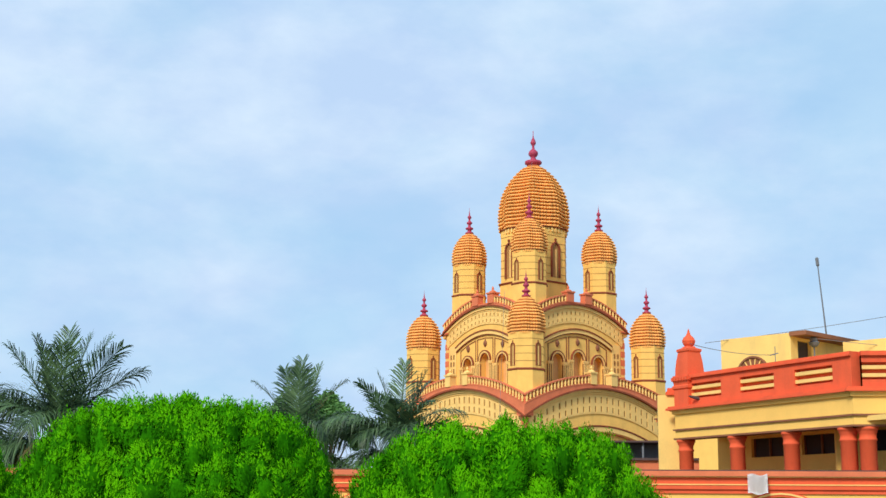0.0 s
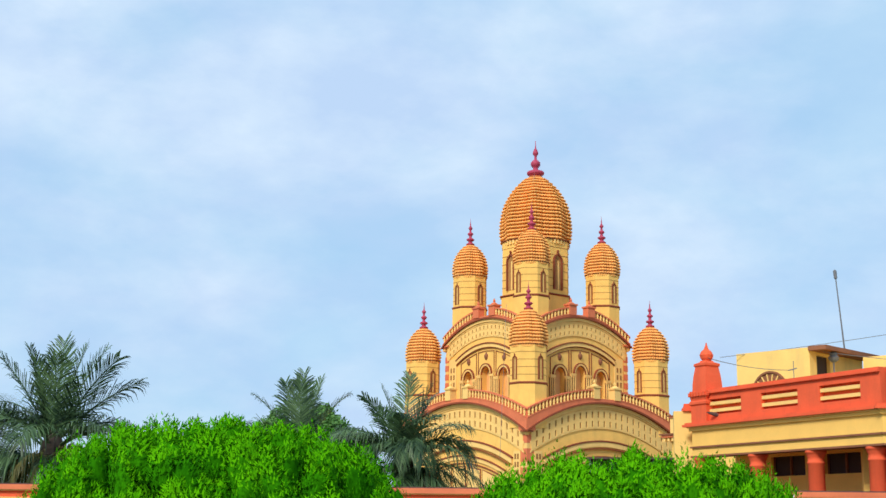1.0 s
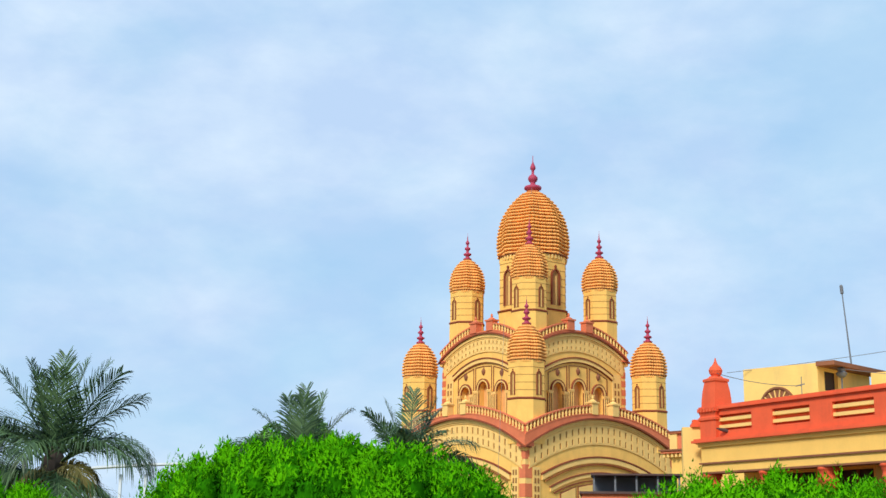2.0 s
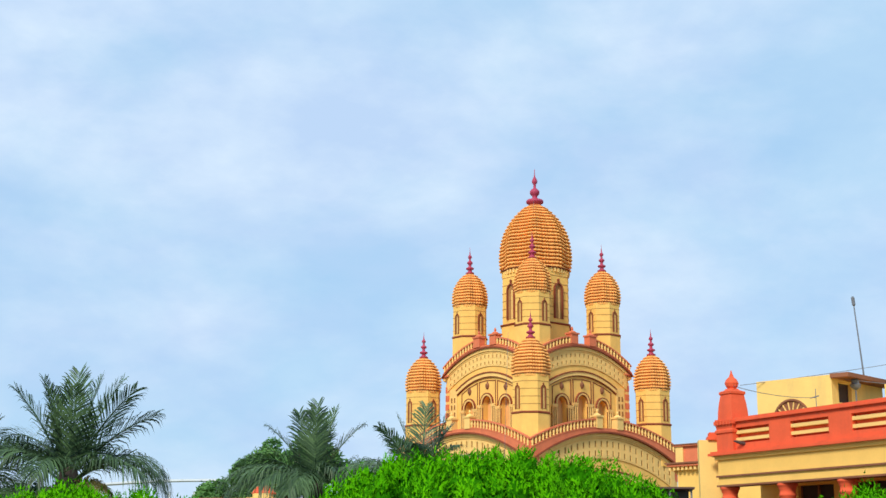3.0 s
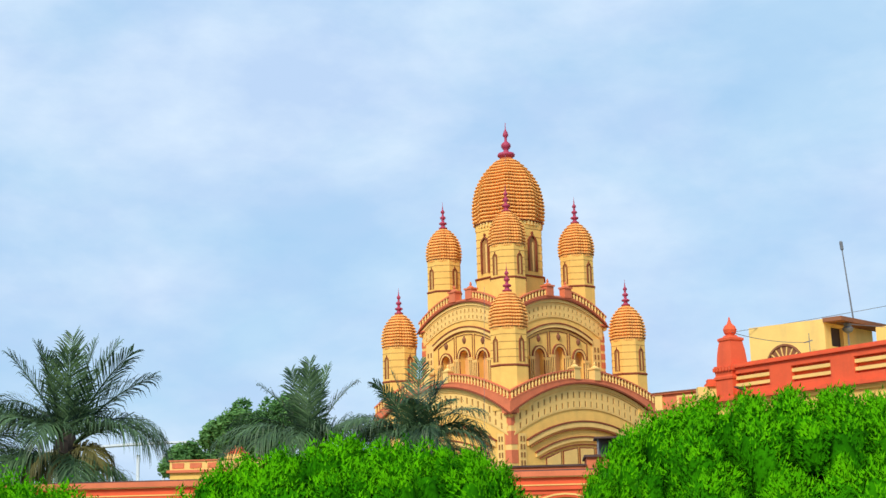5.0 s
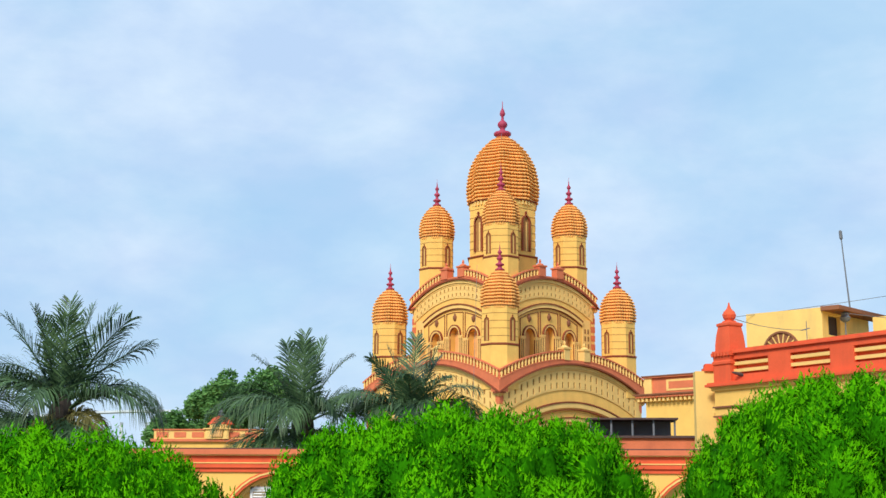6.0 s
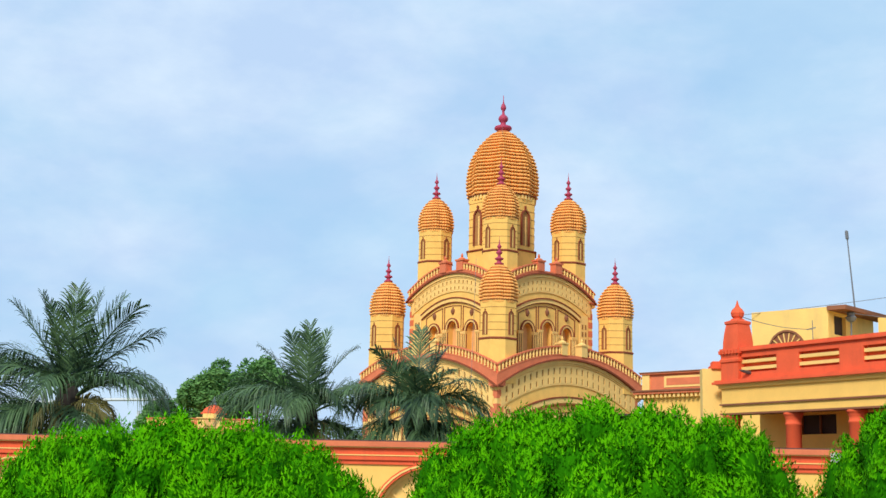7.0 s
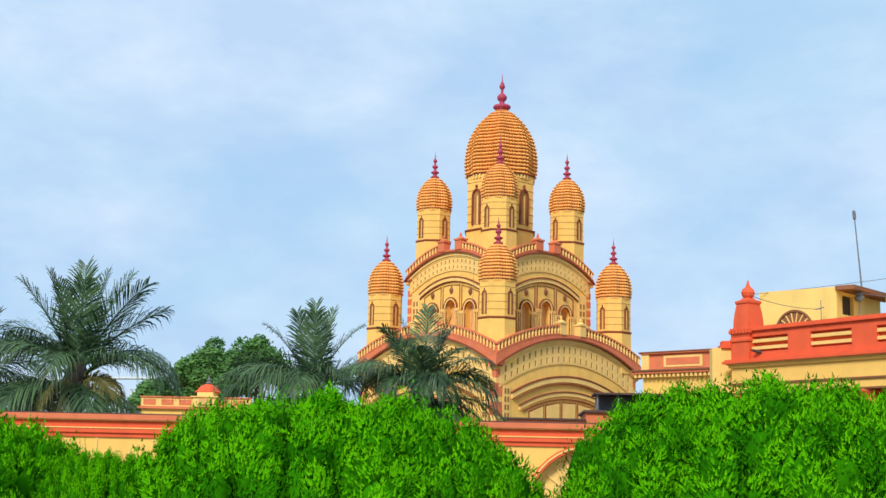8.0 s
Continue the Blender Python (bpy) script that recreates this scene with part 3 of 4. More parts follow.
def gallery_face(base, length, cols, panels, wins, x_in):
    def put(name, bm, m, label="", smooth=False):
        ob = part(name, bm, m, gallery, label, smooth)
        ob.matrix_basis = base
        return ob

    bm = bmesh.new()
    box(bm, x_in, length, 0, 0.55, 4.62, 5.50)
    put("beam", bm, WALLY)
    bm = bmesh.new()
    box(bm, x_in - 0.05, length, -0.05, 0.5, 4.58, 4.64)
    box(bm, x_in - 0.05, length, -0.07, 0.5, 4.90, 4.955)
    put("beam_line", bm, BROWN)
    for z0, z1, out, mt in ((5.48, 5.58, 0.08, WALLY), (5.58, 5.62, 0.13, CREAM), (5.62, 5.70, 0.24, RED), (5.70, 5.76, 0.18, RED)):
        bm = bmesh.new()
        box(bm, x_in - out, length, -out, 0.5, z0, z1)
        put("cornice", bm, mt)
    # parapet with sunk slatted panels
    xs = sorted([0.3, length] + [e for p in panels for e in p])
    for a, b in zip(xs[::2], xs[1::2]):
        bm = bmesh.new()
        box(bm, a, b, 0.0, 0.35, 5.76, 6.70)
        put("parapet_pier", bm, RED)
    for a, b in panels:
        bm = bmesh.new()
        ribbon(bm, [(a, 5.76), (b, 5.76)], [(a, 5.98), (b, 5.98)], 0.0, 0.20)
        ribbon(bm, [(a, 6.50), (b, 6.50)], [(a, 6.70), (b, 6.70)], 0.0, 0.20)
        box(bm, a, b, 0.20, 0.35, 5.76, 6.70)
        put("parapet_panel", bm, RED)
    bm = bmesh.new()
    box(bm, 0.28, length, -0.10, 0.42, 6.70, 6.76)
    box(bm, 0.29, length, -0.05, 0.38, 6.76, 6.84)
    put("parapet_coping", bm, RED)
    for a, b in panels:
        for z in (6.06, 6.30):
            bm = bmesh.new()
            box(bm, a, b, 0.03, 0.19, z, z + 0.11)
            put("slat", bm, CREAM)
    for c in cols:
        bm = bmesh.new()
        lathe(bm, [(0.30, 0.0), (0.30, 0.3), (0.27, 0.35), (0.25, 4.16), (0.275, 4.18), (0.275, 4.23), (0.25, 4.25), (0.255, 4.38), (0.29, 4.42), (0.29, 4.48), (0.33, 4.50), (0.33, 4.58)], 20, c, 0.28)
        put("column", bm, RED, "vermilion round column", True)
    # back wall of the veranda with dark windows
    bm = bmesh.new()
    box(bm, -0.2, length + 1.5, 2.3, 2.6, 0, 3.98)
    box(bm, -0.2, length + 1.5, 2.3, 2.6, 4.64, 4.75)
    xs = sorted([-0.2, length + 1.5] + [e for w in wins for e in w])
    for a, b in zip(xs[::2], xs[1::2]):
        box(bm, a, b, 2.3, 2.6, 3.98, 4.64)
    put("back_wall", bm, WALLY)
    for a, b in wins:
        # dark panel in place of the unlit room behind the window
        bm = bmesh.new()
        box(bm, a, b, 2.5, 2.55, 3.98, 4.64)
        win = put("window", bm, DARK)
        for k in range(3):
            bm = bmesh.new()
            x = a + (b - a) * k / 2
            box(bm, x - 0.03, x + 0.03, 2.42, 2.49, 3.98, 4.64)
            part("mullion", bm, BROWN, win)
    bm = bmesh.new()
    box(bm, -0.2, length + 1.2, 0.3, 2.4, 4.75, 4.9)
    put("soffit", bm, PALEY)
    bm = bmesh.new()
    box(bm, 0.0, length + 1.5, -0.1, 2.4, 2.7, 2.95)
    put("veranda_floor", bm, BROWN)


gallery_face(Matrix(), LEN, (0.55, 3.32, 5.95, 8.45), ((1.25, 2.90), (3.88, 5.56), (6.52, 8.20)), ((1.65, 3.3), (4.2, 5.85), (6.75, 8.4)), 0.32)
gallery_face(turn2, 9.0, (0.42, 3.0, 5.6, 8.2), ((0.30, 1.95), (3.0, 4.7), (5.6, 7.3)), ((1.0, 2.6), (3.6, 5.2)), 0.0)
bm = bmesh.new()
v = [(0.2, 0.5), (9.0, 0.6), (14.5, 7.5), (9.0, 13.0), (0.2, 8.0)]
for z0, z1 in ((5.1, 5.6),):
    a = [bm.verts.new((x, y, z0)) for x, y in v]
    b = [bm.verts.new((x, y, z1)) for x, y in v]
    bm.faces.new(a)
    bm.faces.new(b)
    for k in range(5):
        bm.faces.new((a[k], a[(k + 1) % 5], b[(k + 1) % 5], b[k]))
part("roof", bm, PALEY, gallery)
# plain pier at the end of the colonnade
bm = bmesh.new()
box(bm, 8.1, 8.9, -56.15, -55.5, 0, 6.22)
m = gallery.matrix_basis.inverted()
pier = part("end_pier", bm, PALEY, gallery)
pier.matrix_basis = m


def pinnacle(x, y, z, k=1.0):
    """A tapering square pinnacle with mouldings and a bud on top."""
    bm = bmesh.new()
    s = 0.86 * k
    prof = [(0.66, 0.0), (0.66, 0.62), (0.74, 0.66), (0.74, 0.74), (0.66, 0.80), (0.70, 0.92), (0.70, 1.00), (0.58, 1.06), (0.60, 1.10), (0.585, 1.40), (0.54, 1.70), (0.46, 2.02), (0.52, 2.06), (0.52, 2.14), (0.30, 2.20), (0.24, 2.26)]
    lathe(bm, [(s * a, z + k * b * 0.95) for a, b in prof], 4, x, y, math.pi / 4)
    lathe(bm, [(s * a, z + k * b * 0.95) for a, b in ((0.12, 2.20), (0.24, 2.34), (0.28, 2.46), (0.22, 2.58), (0.10, 2.68), (0.05, 2.80), (0.02, 2.92))], 12, x, y)
    for k4 in range(4):
        for i in range(6):
            u = (i - 2.5) * 0.155 * k
            box(bm, u - 0.05 * k, u + 0.05 * k, -0.50 * k, -0.36 * k, z + 0.90 * k, z + 1.02 * k, Matrix.Translation((x, y, 0)) @ Matrix.Rotation(math.pi / 2 * k4, 4, "Z"))
    return part("pinnacle", bm, RED, gallery, "vermilion tapering pinnacle with bud finial")


pinnacle(0.86, 0.28, 5.74)

# ---------------- rooftop room behind the parapet ----------------
rm = pose(10.85, -50.2, 0, 0, 0, math.degrees(math.atan2(-2.1, 2.65)))
room = empty("rooftop_room", rm)
tagged(room, "pale yellow rooftop room with a fan window and brown canopy", "rooftop room")
W = 3.22
bm = bmesh.new()
box(bm, 0, W, 0, 0.25, 5.6, 9.0)
box(bm, 0, 0.25, 0.25, 4.0, 5.6, 9.0)
box(bm, W - 0.25, W, 1.5, 4.0, 5.6, 9.0)
box(bm, W - 0.25, W, 0.25, 0.5, 5.6, 9.0)
box(bm, W - 0.25, W, 0.5, 1.5, 8.75, 9.0)
box(bm, W - 0.25, W, 0.5, 1.5, 5.6, 8.0)
part("wall", bm, PALEY, room)
bm = bmesh.new()
box(bm, 0.02, W - 0.02, 0.02, 3.98, 8.9, 8.98)
part("roof", bm, BROWN, room)
bm = bmesh.new()
box(bm, W, W + 0.75, -0.1, 4.4, 8.86, 9.02)
part("canopy", bm, BROWN, room, "weathered brown concrete canopy")
# dark sheet closing the opening, coloured as the unlit room inside
bm = bmesh.new()
box(bm, W - 0.2, W - 0.15, 0.5, 1.5, 8.0, 8.75)
part("opening", bm, DARK, room)
bm = bmesh.new()
line = arch_line(1.50, 0.72, 7.38, 0.76, 18)
slab(bm, [(2.22, 7.0), (0.78, 7.0)] + line, -0.02, 0.1)
fan = part("fan_window", bm, BROWN, room)
bm = bmesh.new()
ribbon(bm, line, [(1.50 + (x - 1.50) * 1.1, 7.38 + (z - 7.38) * 1.1) for x, z in line], -0.08, 0.1)
part("surround", bm, BROWN, fan)
bm = bmesh.new()
for k in range(1, 9):
    m = Matrix.Translation((1.50, -0.04, 7.38)) @ Matrix.Rotation(-math.pi * k / 9, 4, "Y")
    box(bm, 0.10, 0.72, -0.02, 0.02, -0.02, 0.02, m)
part("bars", bm, CREAM, fan)
bm = bmesh.new()
box(bm, W + 1.0, W + 4.5, 2.2, 2.5, 5.6, 8.75)
part("side_wall", bm, PALEY, room)

# mast on the roof
bm = bmesh.new()
m = Matrix.Translation((15.35, -48.5, 8.7)) @ Matrix.Rotation(radians(-4.2), 4, "Y")
lathe(bm, [(0.04, 0.0), (0.03, 2.0), (0.022, 4.0)], 8)
lathe(bm, [(0.03, 3.6), (0.07, 3.65), (0.07, 3.95), (0.03, 4.0)], 8)
for q in bm.verts:
    q.co = m @ q.co
tagged(link("antenna_mast", bm, METAL), "thin grey steel antenna mast leaning on the roof", "mast")

# ---------------- lower buildings between ----------------
hall = empty("court_hall", pose(9.7, -14.0, 0, 0, 0, -42))
tagged(hall, "yellow court hall with dentilled cornice and red parapet panels", "building")
for nm, mt, x0, x1, y0, y1, z0, z1 in (
    ("body", WALLY, 0, 16, 0.15, 9, 0, 8.25), ("cornice", ROSE, -0.5, 16.2, -0.35, 9, 8.25, 8.40), ("cornice", BROWN, -0.6, 16.2, -0.45, 9, 8.40, 8.50),
    ("end_post", CREAM, 0.0, 0.6, 0.0, 0.6, 8.50, 9.55), ("parapet", ROSE, 0.6, 16, 0.1, 0.5, 8.50, 9.55),
    ("coping", ROSE, -0.1, 16.1, -0.1, 0.7, 9.55, 9.63), ("coping_edge", BROWN, -0.15, 16.1, -0.15, 0.75, 9.63, 9.70)):
    bm = bmesh.new()
    box(bm, x0, x1, y0, y1, z0, z1)
    part(nm, bm, mt, hall)
bm = bmesh.new()
for k in range(48):
    box(bm, -0.4 + k * 0.34, -0.4 + k * 0.34 + 0.17, -0.25, 0.15, 8.0, 8.25)
tagged(part("dentil_row", bm, CREAM, hall), kind="stuff")
for k in range(4):
    u = 1.75 + k * 3.9
    bm = bmesh.new()
    box(bm, u, u + 3.0, 0.06, 0.3, 8.66, 9.40)
    frame_part = part("panel_frame", bm, CREAM, hall)
    bm = bmesh.new()
    box(bm, u + 0.2, u + 2.8, 0.04, 0.3, 8.80, 9.26)
    part("panel", bm, ROSE, frame_part)

bm = bmesh.new()
box(bm, 4.6, 10.2, -43.5, -39, 0, 4.25)
lodge = tagged(link("low_lodge", bm, WALLY), "low yellow lodge with a rose-red parapet band", "building")
bm = bmesh.new()
box(bm, 4.4, 10.2, -43.75, -39, 3.60, 4.42)
part("parapet", bm, ROSE, lodge)
bm = bmesh.new()
box(bm, 4.3, 10.2, -43.9, -39, 4.42, 4.52)
part("coping", bm, SLATE, lodge)

bm = bmesh.new()
box(bm, 1.0, 4.35, -43.6, -39, 0, 3.95)
wing = part("wing", bm, WALLY, lodge)
bm = bmesh.new()
box(bm, 0.8, 4.38, -43.85, -39, 3.75, 4.05)
part("wing_coping", bm, ROSE, wing)
bm = bmesh.new()
box(bm, 0.75, 4.39, -43.95, -39, 4.05, 4.13)
part("wing_roof_edge", bm, SLATE, wing)

shed = empty("roof_shed", pose(4.85, -43.2, 4.52))
tagged(shed, "dark sheet-metal roof shelter with stored goods", "shed")
bm = bmesh.new()
box(bm, -0.05, 3.95, -0.3, 2.2, 0.72, 0.80)
part("roof_sheet", bm, SLATE, shed)
for k in range(5):
    bm = bmesh.new()
    box(bm, 0.05 + k * 0.93, 0.13 + k * 0.93, -0.1, 0.0, 0, 0.72)
    part("post", bm, METAL, shed)
bm = bmesh.new()
box(bm, 0.1, 3.8, 1.6, 1.7, 0.0, 0.72)
part("back_panel", bm, METAL, shed)


# ---------------- foliage ----------------
def thuja_mesh(seed, rx, rz, count, sprigs):
    """A clipped dome of upright rounded sprays; each spray is a flattened tuft of many fine scale-like sprigs."""
    rnd = random.Random(seed)
    verts, faces, which, normals = [], [], [], []
    golden = math.pi * (3 - math.sqrt(5))
    up = Vector((0, 0, 1.0))
    for i in range(count):
        q = (i + 0.5) / count
        sz = 1 - 1.0 * q / 0.8 if q < 0.8 else -0.7 * (q - 0.8) / 0.2
        a = i * golden + rnd.gauss(0, 0.06)
        el = math.asin(max(-1, min(1, sz + rnd.gauss(0, 0.025))))
        n = Vector((math.cos(a) * math.cos(el), math.sin(a) * math.cos(el), math.sin(el)))
        depth = (0.94 if el > 0.9 else 0.83) + (0.06 if el > 0.9 else 0.17) * rnd.random() ** 0.8
        full = (max(0.02, math.cos(el)) ** 0.72) / max(0.02, math.cos(el))
        p = Vector((n.x * rx * full, n.y * rx * full, math.copysign(abs(n.z) ** 0.88, n.z) * rz)) * depth
        axis = (up + n * rnd.uniform(0.05, 0.40) + Vector((rnd.gauss(0, 0.10), rnd.gauss(0, 0.10), 0))).normalized()
        out = Vector((math.cos(a), math.sin(a), 0)) if el < 1.3 else Vector((0, -1, 0))
        turn = rnd.gauss(0, 0.7)
        t0 = out.cross(axis).normalized()
        t1 = axis.cross(t0).normalized()
        t0, t1 = t0 * math.cos(turn) + t1 * math.sin(turn), t1 * math.cos(turn) - t0 * math.sin(turn)
        size = rnd.uniform(0.7, 1.25)
        tall, wide, thick = 0.165 * size * rnd.uniform(0.85, 1.2), 0.092 * size * rnd.uniform(0.75, 1.2), 0.062 * size
        centre = p - axis * tall * 0.8
        tipped = rnd.uniform(0.45, 1.05)
        lobes = [rnd.uniform(0, 6.28) for _ in range(3)]
        # leafy heart of the spray
        rings = []
        for sv in (-0.95, -0.5, 0.0, 0.45, 0.8, 0.97):
            ring = []
            for g in range(9):
                fi = 2 * math.pi * g / 9
                cr = math.sqrt(1 - sv * sv)
                lump = 1 + 0.09 * math.sin(5 * fi + lobes[0]) + 0.07 * math.sin(9 * sv + 3 * fi + lobes[1])
                ring.append(len(verts))
                verts.append(centre + (t0 * (cr * math.cos(fi) * wide) + t1 * (cr * math.sin(fi) * thick) + axis * (sv * tall)) * 0.70 * lump)
                normals.append((t0 * (cr * math.cos(fi) / wide) + t1 * (cr * math.sin(fi) / thick) + axis * (sv / tall)).normalized())
            rings.append(ring)
        for lo, hi in zip(rings, rings[1:]):
            for g in range(9):
                faces.append((lo[g], lo[(g + 1) % 9], hi[(g + 1) % 9], hi[g]))
                which.append(0)
        for k in range(sprigs):
            sv = rnd.uniform(-0.75, 1.0)
            fi = rnd.uniform(0, 6.28)
            cr = math.sqrt(max(0.0, 1 - sv * sv))
            lump = 1 + 0.09 * math.sin(5 * fi + lobes[0]) + 0.07 * math.sin(9 * sv + 3 * fi + lobes[1])
            e = Vector((cr * math.cos(fi), cr * math.sin(fi), sv))
            c = centre + (t0 * (e.x * wide) + t1 * (e.y * thick) + axis * (e.z * tall)) * lump * rnd.uniform(0.80, 1.05)
            nn = (t0 * (e.x / wide) + t1 * (e.y / thick) + axis * (e.z / tall)).normalized()
            sh = (nn * 0.8 + n * 0.25 + up * 0.05).normalized()
            face = (nn + n * 0.5 + Vector((rnd.gauss(0, 0.30), rnd.gauss(0, 0.30), rnd.gauss(0, 0.30)))).normalized()
            d = axis * 0.9 + t0 * (e.x * 0.9) + nn * 0.35 + Vector((rnd.gauss(0, 0.2), rnd.gauss(0, 0.2), rnd.gauss(0, 0.2)))
            d = (d - face * d.dot(face) * 0.75).normalized()
            sd = face.cross(d).normalized()
            ln, wd = rnd.uniform(0.016, 0.029), rnd.uniform(0.0032, 0.0055)
            b = len(verts)
            tri = (c - sd * wd, c + sd * wd, c + d * ln)
            if (tri[1] - tri[0]).cross(tri[2] - tri[0]).dot(sh) < 0:
                tri = (tri[1], tri[0], tri[2])
            verts.extend(tri)
            normals.extend((sh, sh, sh))
            faces.append((b, b + 1, b + 2))
            # upper sprigs get the lighter green: fresh growth and painted-in lit tops
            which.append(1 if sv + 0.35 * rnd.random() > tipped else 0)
    me = bpy.data.meshes.new("foliage")
    me.from_pydata(verts, [], faces)
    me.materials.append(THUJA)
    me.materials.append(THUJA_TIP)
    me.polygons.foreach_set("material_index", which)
    me.polygons.foreach_set("use_smooth", [True] * len(faces))
    me.normals_split_custom_set_from_vertices(normals)
    return me


def thuja(x, y, top, width, mesh, rz, turn, label):
    bush = empty("thuja_bush", pose(x, y, 0, 0, 0, turn))
    tagged(bush, label, "bush", "clipped bushes in a row")
    fol = new("foliage", mesh)
    fol.parent = bush
    fol.matrix_basis = Matrix.Translation((0, 0, top - rz * 1.02)) @ Matrix.Diagonal((width, width, rz / 0.98, 1))
    # dark core whose colour stands in for shade between the sprays
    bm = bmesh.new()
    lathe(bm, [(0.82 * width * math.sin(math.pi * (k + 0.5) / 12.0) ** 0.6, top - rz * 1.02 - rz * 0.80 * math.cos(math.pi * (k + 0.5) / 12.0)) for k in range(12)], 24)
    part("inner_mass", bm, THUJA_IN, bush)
    bm = bmesh.new()
    lathe(bm, [(0.10, -0.05), (0.07, 0.3), (0.05, top - 0.6)], 8)
    part("trunk", bm, BARK, bush)


RZ = 0.98
MESHES = [thuja_mesh(11 + k, 1.0, RZ, 610, 560) for k in range(3)]
for k, (x, y, top, w) in enumerate(((6.12, -97.0, 2.38, 1.02), (4.16, -97.0, 2.52, 1.06), (2.26, -97.0, 2.365, 1.02), (0.39, -97.0, 2.27, 1.04), (-1.38, -97.0, 2.16, 0.98))):
    thuja(x, y, top, w, MESHES[k % 3], RZ, 57 * k, "bright green clipped thuja bush with feathery sprays")


def frond_mesh(seed, az, up, bend, length, material):
    """A coconut frond in its own bearing: a bowed midrib whose narrow folded leaflets spread, point ahead and hang."""
    rnd = random.Random(seed)
    verts, faces = [], []
    n = 52
    ahead = Vector((math.cos(radians(az)), math.sin(radians(az)), 0))
    roll = radians(rnd.uniform(-28, 28))
    p = Vector((0, 0, 0))
    for k in range(n):
        t = k / n
        th = radians(up - bend * t ** 1.25)
        d = ahead * math.cos(th) + Vector((0, 0, math.sin(th)))
        q = p + d * (length / n)
        side = Vector((-ahead.y, ahead.x, 0))
        nrm = d.cross(side).normalized() * -1
        if nrm.z < 0 and th < radians(80):
            nrm = -nrm
        side, nrm = side * math.cos(roll) + nrm * math.sin(roll), nrm * math.cos(roll) - side * math.sin(roll)
        r = 0.055 * (1 - t) ** 0.8 + 0.008
        b = len(verts)
        for c, rr in ((p, r), (q, r * 0.95)):
            verts.extend((c - side * rr, c + side * rr, c + nrm * rr * 1.2))
        faces.extend(((b, b + 3, b + 5, b + 2), (b + 1, b + 2, b + 5, b + 4), (b, b + 1, b + 4, b + 3)))
        if t > 0.14:
            reach = length * 0.40 * math.sin(math.pi * min(1, 0.24 + 0.68 * t)) ** 0.8 * rnd.uniform(0.88, 1.1)
            for sg in (-1, 1):
                fwd = 0.50 + 0.80 * t ** 1.5 + rnd.uniform(-0.12, 0.16)
                way = (side * sg * 0.85 + nrm * rnd.uniform(0.12, 0.42) + d * fwd).normalized()
                hang = rnd.uniform(0.10, 0.60) + max(0.0, min(1.0, (radians(50) - th) / 0.9)) * rnd.uniform(0.4, 1.1)
                wv = way.cross(nrm).normalized() * rnd.uniform(0.019, 0.029)
                m1 = p + way * reach * 0.42 + Vector((0, 0, -0.06 * hang * reach))
                m2 = p + way * reach * 0.78 + Vector((0, 0, -0.30 * hang * reach))
                tip = p + way * reach * 0.96 + Vector((0, 0, -0.70 * hang * reach))
                b = len(verts)
                verts.extend((p - wv * 0.5, p + wv * 0.5, m1 + wv, m1 - wv, m2 + wv * 0.8, m2 - wv * 0.8, tip))
                faces.extend(((b, b + 1, b + 2, b + 3), (b + 3, b + 2, b + 4, b + 5), (b + 5, b + 4, b + 6)))
        p = q
    me = bpy.data.meshes.new("frond")
    me.from_pydata(verts, [], faces)
    me.materials.append(material)
    return me


def palm(x, y, crown, seed, size, tops, sides, hung, label):
    """A coconut palm: bearing, rise, bow and length for the upright fronds, those to the sides and the old hanging ones."""
    rnd = random.Random(seed)
    tree = empty("coconut_palm", pose(x, y, 0))
    tagged(tree, label, "palm tree", "coconut palms behind the wall")
    bm = bmesh.new()
    lathe(bm, [(0.26 - 0.06 * k / 25 + (0.02 if k % 2 else 0.0), crown * k / 25) for k in range(26)], 12)
    part("trunk", bm, BARK, tree, "ringed grey palm trunk", True)
    bm = bmesh.new()
    lathe(bm, [(0.24, crown - 1.1), (0.40, crown - 0.6), (0.50, crown - 0.1), (0.44, crown + 0.35), (0.26, crown + 0.8), (0.08, crown + 1.2)], 12, shape=lambda a: 1 + 0.10 * math.sin(5 * a))
    part("fibre_sheath", bm, SHEATH, tree, "dark brown fibre sheath under the fronds")
    lift = {"top": 0.55, "side": 0.25, "hung": -0.05}
    for kind, rows in (("top", tops), ("side", sides), ("hung", hung)):
        doubled = [(az + rnd.uniform(12, 34), up + rnd.uniform(-9, 9), bend, length * rnd.uniform(0.8, 1.0)) for az, up, bend, length in rows]
        for az, up, bend, length in list(rows) + (doubled if kind == "hung" else doubled[::2] if kind == "side" else []):
            if kind == "side":
                up, bend = up + 14, bend * 1.3
            fr = new("frond", frond_mesh(rnd.randrange(9999), az, up, bend, length * size, PALM_DRY if kind == "hung" and length < 2.2 else PALM))
            fr.parent = tree
            a = radians(az)
            fr.matrix_basis = Matrix.Translation((0.16 * math.cos(a), 0.16 * math.sin(a), crown + lift[kind]))
    return tree


